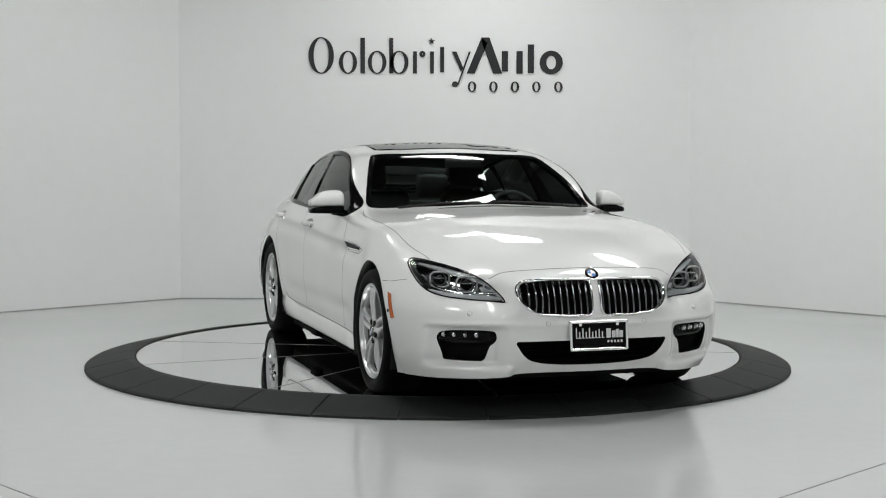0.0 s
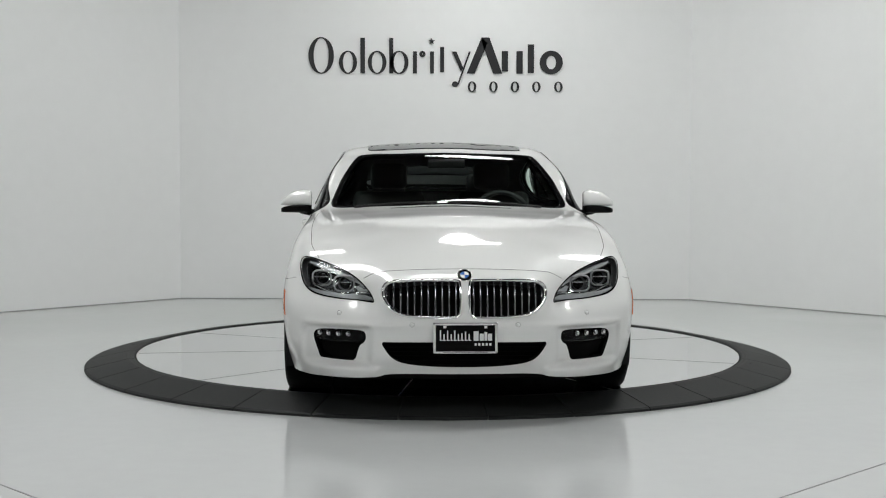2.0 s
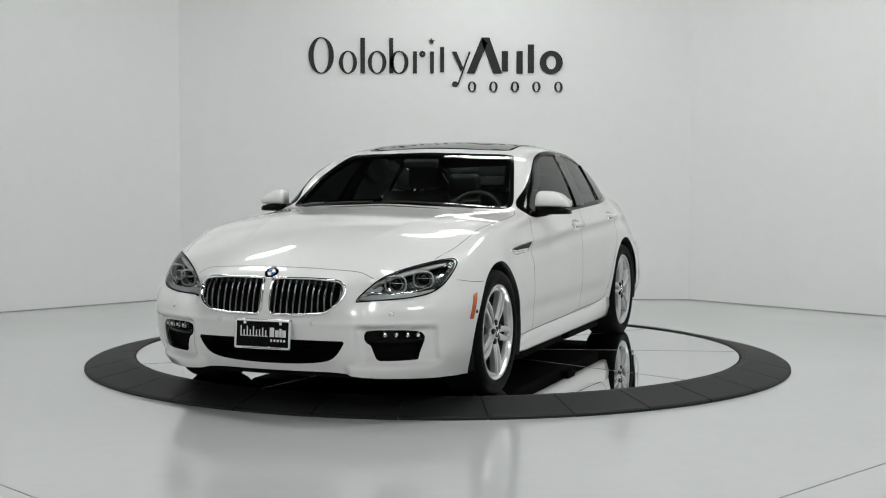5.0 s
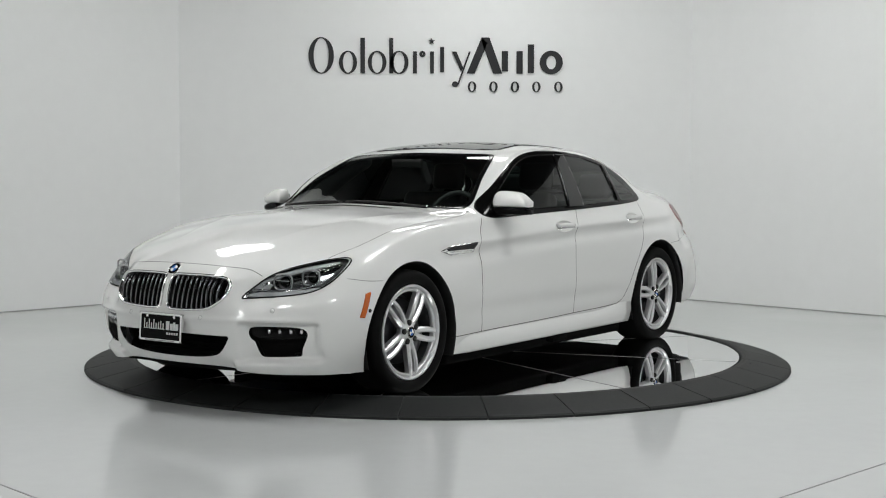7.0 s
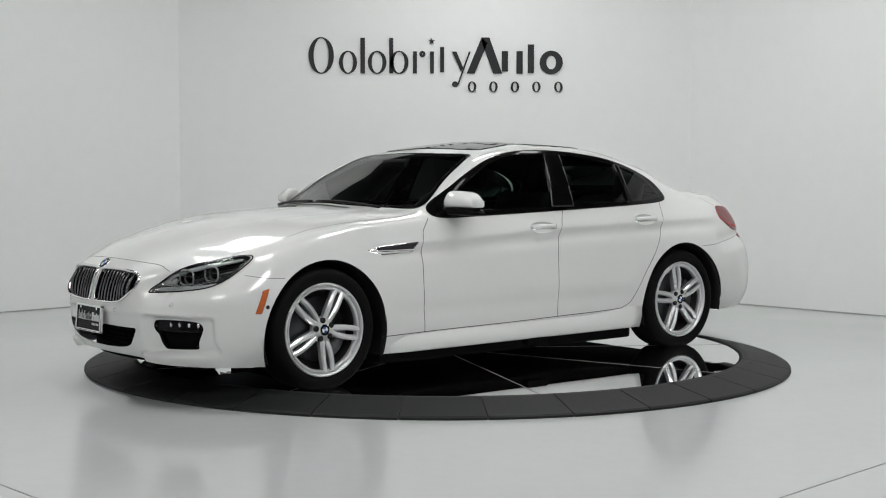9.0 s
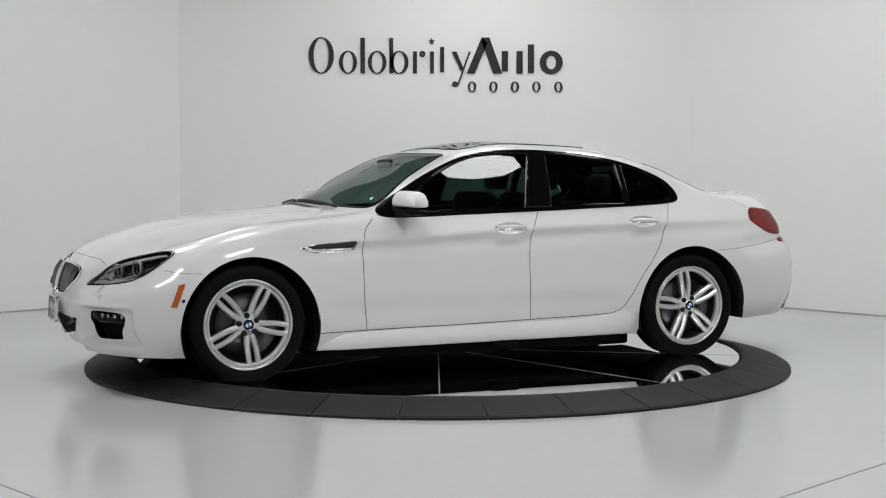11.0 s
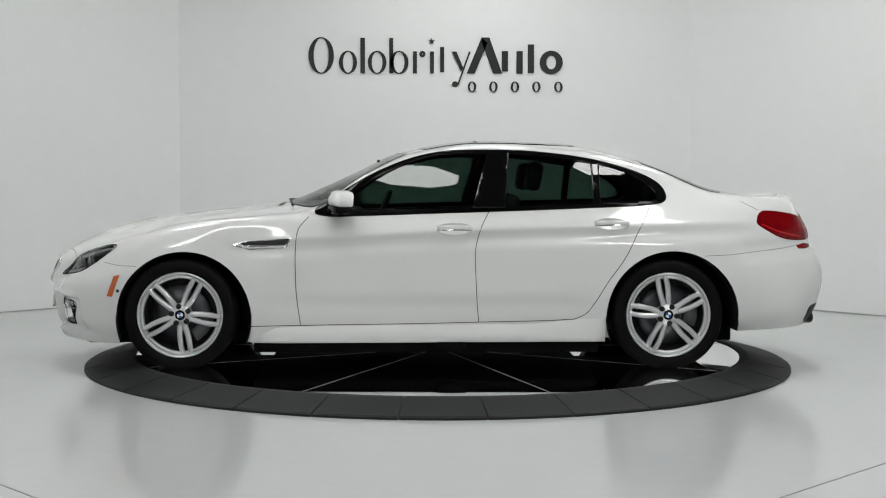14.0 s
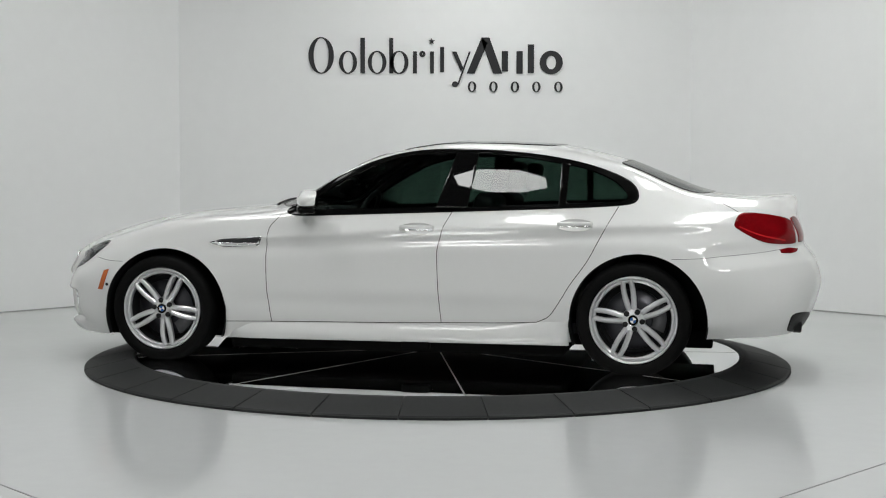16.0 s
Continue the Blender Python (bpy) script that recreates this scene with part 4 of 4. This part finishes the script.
# ---------------- side details ----------------
for view, sg in SIDES:
    patch("side_marker", [(1.878, .575), (1.842, .584), (1.889, .452), (1.922, .455)], view, AMBER, car, 0.004, 0.01, 0.008, "amber side marker")
    p, n = cast((1.855, .487), view, 0.001)
    part("parking_sensor", lathe([(0, .0015), (.010, .001), (.0105, -.001)], 16, "z"), PLASTIC, car).matrix_basis = Matrix.Translation(p) @ n.to_track_quat("Z", "Y").to_matrix().to_4x4()
    v = patch("fender_vent", [(1.175, .762), (1.09, .784), (.815, .803), (.845, .745), (1.07, .733)], view, CHROME, car, 0.004, 0.015, 0.01, "chrome-edged fender vent")
    patch("vent_opening", [(1.13, .772), (1.06, .783), (.826, .799), (.853, .763), (1.06, .752)], view, CABIN, v, 0.0075, 0.015, 0.004)
    patch("vent_bar", [(1.13, .762), (1.05, .764), (.862, .768), (.868, .757), (1.06, .750)], view, CHROME, v, 0.0105, 0.015, 0.006)
    for hx, hz in HANDLES:
        ell = [(hx + .109 * math.cos(a), hz + .002 + .037 * math.sin(a)) for a in np.linspace(0, 2 * math.pi, 60, endpoint=False)]

        def dish(q, nn, d, hx=hx, hz=hz):
            rr = ((d[0] - hx) / .109) ** 2 + ((d[1] - hz - .002) / .037) ** 2
            return q - nn * .026 * max(0, 1 - rr) ** .7
        patch("handle_cup", ell, view, PAINT, car, 0.0003, 0.006, 0.0, shape=dish)
        base, n = cast((hx, hz), view)
        pts = []
        for k in range(11):
            a = (k - 5) / 5
            pts.append(Vector((hx - a * .105, base.y + sg * (.034 - .032 * abs(a) ** 3), hz + .004 * (1 - a * a))))
        for nm, mat, dz, hh, dd in (("door_handle", PAINT, .007, .014, .010), ("handle_strip", CHROME, -.008, .006, .0105)):
            bm = bmesh.new()
            rows = []
            for q in pts:
                c = q + Vector((0, 0, dz))
                rows.append([bm.verts.new(c + Vector((0, sg * dd * cs, hh * sn))) for cs, sn in [(math.cos(t), math.sin(t)) for t in [2 * math.pi * i / 10 for i in range(10)]]])
            for a, b in zip(rows, rows[1:]):
                for j in range(10):
                    bm.faces.new((a[j], b[j], b[(j + 1) % 10], a[(j + 1) % 10]))
            bm.faces.new(rows[0])
            bm.faces.new(rows[-1])
            bmesh.ops.recalc_face_normals(bm, faces=bm.faces)
            part(nm, bm, mat, car)
    # door mirror
    def mirror_shell(z0, z1, grow):
        bm = bmesh.new()
        n_s, rows = 14, []
        for i in range(n_s + 1):
            f = i / n_s
            y = .855 + .190 * f
            s = (1 - (2 * f - 1) ** 6) ** .5 if 0 < f < 1 else .45
            top = z1 - .020 * f ** 3
            hx = .060 * (.60 + .40 * s) * grow
            hz = (top - z0) / 2 * (.70 + .30 * s)
            cz = (top + z0) / 2 if z0 < .975 else z0 + hz
            cx = .535 - .06 * f
            row = []
            for k in range(20):
                t = 2 * math.pi * k / 20
                c, sn = math.cos(t), math.sin(t)
                px = math.copysign(abs(c) ** .38, c) * hx * (1.12 if c > 0 else .85)
                pz = math.copysign(abs(sn) ** .38, sn) * hz
                up = max(0, pz / hz) if z0 > .975 else 0
                row.append(bm.verts.new((cx + px * (1 - .20 * up) - .012 * up, sg * (y - .045 * up * f), cz + pz)))
            rows.append(row)
        for a, b in zip(rows, rows[1:]):
            for j in range(20):
                bm.faces.new((a[j], b[j], b[(j + 1) % 20], a[(j + 1) % 20]))
        bm.faces.new(rows[0])
        bm.faces.new(rows[-1])
        bmesh.ops.recalc_face_normals(bm, faces=bm.faces)
        return bm
    mir = part("door_mirror", mirror_shell(.998, 1.096, 1.0), PAINT, car, "white door mirror with black lower half")
    part("mirror_base", mirror_shell(.952, 1.004, 1.03), TRIM, mir)
    part("mirror_arm", tube([(.56, sg * .80, .945), (.55, sg * .86, .955), (.54, sg * .92, .968)], .022, 10), TRIM, mir)
    bm = boxed(.462, .470, sg * .93 - .05, sg * .93 + .06, .995, 1.06, bevel=.004)
    part("mirror_glass", bm, CHROME, mir, smooth=False)
    # sill
    bm = bmesh.new()
    prof = [(.855, .165), (.888, .163), (.899, .178), (.903, .21), (.897, .25), (.882, .272)]
    rows = []
    for k in range(25):
        x = 1.06 - 2.16 * k / 24
        lift = .010 * (k / 24)
        fin = .10 * max(0, (k - 18) / 6) ** 1.6
        sc = 1 - .035 * max(0, (2 - k) / 2)
        rows.append([bm.verts.new((x, sg * (yy * sc + .10 * fin * (j > 2)), zz + lift * (1 if j < 4 else 1.6) + fin * (0, 0, .08, .35, .8, 1.0)[j])) for j, (yy, zz) in enumerate(prof)])
    for a, b in zip(rows, rows[1:]):
        for j in range(len(prof) - 1):
            bm.faces.new((a[j], b[j], b[j + 1], a[j + 1]))
    bm.faces.new(rows[0])
    bm.faces.new(rows[-1])
    bmesh.ops.recalc_face_normals(bm, faces=bm.faces)
    part("side_skirt", bm, PAINT, car)
    for x in (-.16,):
        part("jack_pad", boxed(x - .09, x + .09, sg * .84 - .05, sg * .84 + .05, .125, .18, bevel=.01), UNDER, car)
    # tail lamp, wrapping round the corner
    tl = patch("tail_light", rounded([(-2.052, .893), (-2.062, .925), (-2.078, .958), (-2.118, .975), (-2.25, .962), (-2.36, .940), (-2.395, .915), (-2.42, .80), (-2.395, .788), (-2.27, .790), (-2.19, .812), (-2.10, .862)]),
               view, RED, car, 0.004, 0.010, 0.012, "red tail light wrapping round the corner")
    patch("tail_light_inner", rounded([(sg * .60, .795), (sg * .598, .80), (sg * .575, .930), (sg * .565, .942), (sg * .45, .950), (sg * .40, .90), (sg * .42, .80)]), "rear", RED, tl, 0.0046, 0.012, 0.012)
    strip("lamp_bar", [(-2.085, .889), (-2.2, .843), (-2.35, .810)], view, BRIGHT_RED, tl, 0.010, 0.0046)
    patch("rear_reflector", [(-2.318, .757), (-2.37, .769), (-2.425, .762), (-2.418, .745), (-2.385, .736), (-2.33, .738)], view, RED, car, 0.004, 0.01, 0.008, "red rear reflector")
    patch("diffuser_corner", rounded([(sg * .46, .27), (sg * .46, .36), (sg * .60, .385), (sg * .76, .395), (sg * .79, .37), (sg * .76, .30), (sg * .72, .27)]), "rear", PLASTIC, car, 0.003, 0.015, 0.008, "black bumper insert round the exhaust")
    part("exhaust_tip", prism(list(rounded([(sg * .48, .25), (sg * .48, .335), (sg * .66, .345), (sg * .68, .26)])), .16, "x", -2.455, 0.004), PLASTIC, car, "dark exhaust tip")
    # wheel housings
    for cx, cz in ARCHES:
        bm = bmesh.new()
        rows = []
        for k in range(37):
            a = math.radians(-21 + (223 if cx > 0 else 213) * k / 36)
            rows.append([bm.verts.new((cx + r * math.cos(a), sg * y, cz + r * math.sin(a))) for y, r in ((.915, .409), (.905, .40), (.86, .402), (.52, .40), (.50, .02))])
        for a, b in zip(rows, rows[1:]):
            for j in range(4):
                bm.faces.new((a[j], b[j], b[j + 1], a[j + 1]))
        bmesh.ops.recalc_face_normals(bm, faces=bm.faces)
        part("wheel_housing", bm, PLASTIC, car)

# ---------------- underside ----------------
part("underbody", boxed(-1.07, 1.05, -.84, .84, .10, .235, bevel=.02), UNDER, car, "black underbody")
part("underbody", boxed(.93, 2.10, -.64, .64, .14, .22, bevel=.01), UNDER, car)
tray = [(1.80, -.80), (1.92, -.78), (2.06, -.65), (2.17, -.47), (2.235, -.26), (2.255, 0)]
tray = tray + [(x, -y) for x, y in tray[-2::-1]]
part("underbody", prism(tray, .07, "z", .165), UNDER, car, smooth=False)
part("underbody", boxed(-1.94, -.97, -.64, .64, .15, .26, bevel=.01), UNDER, car)
tray = [(-1.92, .82), (-2.17, .80), (-2.34, .66), (-2.42, .44), (-2.45, 0)]
tray = tray + [(x, -y) for x, y in tray[-2::-1]]
part("underbody", prism(tray, .03, "z", .275), UNDER, car, smooth=False)
for cx in (1.484, -1.484):
    part("axle", tube([(cx, -.8, .335), (cx, .8, .335)], .035, 12), GREY, car)
    for sg in (1, -1):
        part("suspension_arm", tube([(cx - .12, sg * .45, .22), (cx, sg * .78, .25)], .025, 8), GREY, car)
part("rear_valance", prism(list(rounded([(-.62, .27), (-.62, .34), (-.3, .37), (.3, .37), (.62, .34), (.62, .27)])), .12, "x", -2.46, .004), PLASTIC, car, "black rear valance")


# ---------------- wheels ----------------
def spoke(a, off):
    """One of a pair of bevelled spokes; off is the side on which it bows away from the pair's axis."""
    bm = bmesh.new()
    rows = []
    for k in range(13):
        f = k / 12
        r = .050 + .186 * f
        side = off * (.0115 + .0150 * math.sin(math.pi * f * .74))
        w = .0170 - .0025 * f + .003 * (f > .95)
        y = -.014 + .012 * math.sin(math.pi * f * .8)
        rows.append([(r, side + w * sx, y + dy) for sx, dy in ((-.95, -.040), (-1.0, -.011), (-.42, -.001), (.42, -.001), (1.0, -.011), (.95, -.040))])
    vs = [[bm.verts.new((r * math.cos(a) - s * math.sin(a), y, r * math.sin(a) + s * math.cos(a))) for r, s, y in row] for row in rows]
    for p, q in zip(vs, vs[1:]):
        for j in range(5):
            bm.faces.new((p[j], q[j], q[j + 1], p[j + 1]))
    bmesh.ops.recalc_face_normals(bm, faces=bm.faces)
    return bm


def wheel():
    """A wheel about its own axle; y points outwards."""
    w = part("wheel", lathe([(.221, -.040), (.222, -.019), (.226, -.014), (.234, -.013), (.238, -.017), (.2405, -.022), (.2425, -.020), (.246, -.004), (.251, .001), (.257, .001), (.260, -.006), (.260, -.02), (.25, -.03)], 96), SILVER, car,
             "silver double-spoke alloy wheel")
    part("barrel", lathe([(.205, -.215), (.212, -.12), (.221, -.042), (.23, -.03), (.25, -.03), (.25, -.215)], 72), BARREL, w, "wheel barrel, darkened for the shade behind the spokes")
    part("tyre", lathe([(.252, -.018), (.262, -.004), (.272, .004), (.285, .009), (.305, .010), (.322, .004), (.333, -.010), (.3385, -.030), (.340, -.06), (.3405, -.115), (.340, -.17), (.3385, -.20),
                        (.330, -.222), (.31, -.236), (.27, -.236), (.25, -.215)], 72), TYRE, w, "black low-profile tyre")
    part("brake_disc", lathe([(.05, -.085), (.176, -.085), (.178, -.09), (.178, -.11), (.05, -.11)], 48), DISC, w)
    part("brake_shield", lathe([(.0, -.125), (.2, -.125), (.21, -.13)], 48), CABIN, w)
    arc = [math.radians(150 + 8 * k) for k in range(9)]
    bm = prism([(.19 * math.cos(a), .19 * math.sin(a)) for a in arc] + [(.11 * math.cos(a), .11 * math.sin(a)) for a in arc[::-1]], .055, "y", -.12, .006)
    part("brake_caliper", bm, GREY, w)
    part("wheel_hub", lathe([(0, -.008), (.032, -.008), (.036, -.010), (.060, -.012), (.070, -.020), (.072, -.05), (.03, -.06)], 40), SILVER, w)
    for k in range(5):
        a = math.radians(90 + 72 * k)
        for off in (-1, 1):
            part("spoke", spoke(a, off), SILVER, w, smooth=False)
        b = math.radians(90 + 36 + 72 * k)
        part("lug_hole", lathe([(0, -.0085), (.0145, -.008), (.0165, -.0105), (.0165, -.02)], 16), PLASTIC, w).matrix_basis = pose(.053 * math.cos(b), .003, .053 * math.sin(b))
    roundel(w, pose(0, -.004, 0, -90, 0, 0), .030)
    return w


def copy_part(ob, m):
    c = copy_thing(ob, m)
    c.parent = car
    return c


w0 = wheel()
TRACK = .922
w0.matrix_basis = pose(1.484, TRACK, .339, 0, -27, 0)
copy_part(w0, pose(-1.484, TRACK, .339, 0, 10, 0))
copy_part(w0, pose(1.484, -TRACK, .339, 0, 0, 180))
copy_part(w0, pose(-1.484, -TRACK, .339, 0, 0, 180) @ pose(0, 0, 0, 0, 20, 0))

# ---------------- cabin ----------------
part("dashboard", boxed(.38, .92, -.70, .70, .62, .93, bevel=.05), CABIN, car, "black dashboard")
part("dash_hood", boxed(.40, .60, .18, .56, .90, .985, bevel=.03), CABIN, car)
part("centre_console", boxed(-.6, .45, -.13, .13, .3, .62, bevel=.04), CABIN, car)
part("cabin_floor", boxed(-1.6, .9, -.8, .8, .236, .30), CABIN, car, smooth=False)
wheel_m = pose(.30, .36, .91, 0, 65, 0)
st = part("steering_wheel", tube([(.185 * math.cos(a), .185 * math.sin(a), 0) for a in np.linspace(0, 2 * math.pi, 40, endpoint=False)], .016, 10, True), LEATHER, car, "black steering wheel")
st.matrix_basis = wheel_m
part("steering_boss", boxed(-.06, .06, -.08, .08, -.03, .02, bevel=.015), LEATHER, st)
for a in (0, 180, 270):
    part("steering_spoke", boxed(.05, .18, -.018, .018, -.012, .008, bevel=.004, m=pose(0, 0, 0, 0, 0, a + 90)), GREY, st)


def seat(x, y, w, back_h=.62):
    s = part("seat", boxed(x - .25, x + .27, y - w, y + w, .36, .56, bevel=.06), LEATHER, car, "black leather seat")
    part("backrest", boxed(-.07, .07, -w, w, 0, back_h, bevel=.05, m=pose(x - .24, y, .48, 0, -18, 0)), LEATHER, s)
    part("headrest", boxed(-.045, .045, -.13, .13, 0, .19, bevel=.04, m=pose(x - .24 - .30 * back_h / .62 - .03, y, .48 + back_h * .95 + .02, 0, -10, 0)), LEATHER, s)


for y in (.37, -.37):
    seat(-.12, y, .25, .62)
    seat(-1.0, y, .28, .54)
part("rear_mirror", boxed(.29, .31, -.12, .12, 1.235, 1.29, bevel=.008), PLASTIC, car)
part("parcel_shelf", boxed(-1.9, -1.25, -.62, .62, .90, .93, bevel=.01), CABIN, car)

# wipers on the cowl
for y0, y1 in ((.55, -.02), (-.08, -.58)):
    pts = []
    for k in range(9):
        y = y0 + (y1 - y0) * k / 8
        x = .905 - .05 * (y / .7) ** 2 * 2 - .012 - .02 * math.sin(k / 8 * math.pi)
        p, n = cast((x, y), "top", .012)
        pts.append(p)
    part("wiper", tube(pts, .008, 6), PLASTIC, car, "black wiper")
strip("cowl", [(.925, -.36), (.935, 0), (.925, .36)], "top", PLASTIC, car, .03, .002)


# ---------------- what turns ----------------
# degrees of the car's heading, second by second
HEADING = [(0, -72.55), (1, -80.14), (2, -87.92), (3, -95.95), (4, -103.79), (5, -111.1), (6.5, -122.03), (8, -132.96), (9, -140.73), (10, -148.6),
           (11.5, -160.43), (13, -171.57), (14.5, -182.05), (16, -192.52)]


def motions():
    rows_car, rows_disc = [], []
    for t, a in HEADING:
        turn = pose(0, 0, CAR_Z, 0, 0, a)
        rows_car.append((t, turn @ pose(0.102, 0.036, 0, 0, 0, 0.34)))
        rows_disc.append((t, pose(0, 0, 0, 0, 0, a + 12)))
    walk(car, rows_car)
    walk(turntable, rows_disc)


motions()
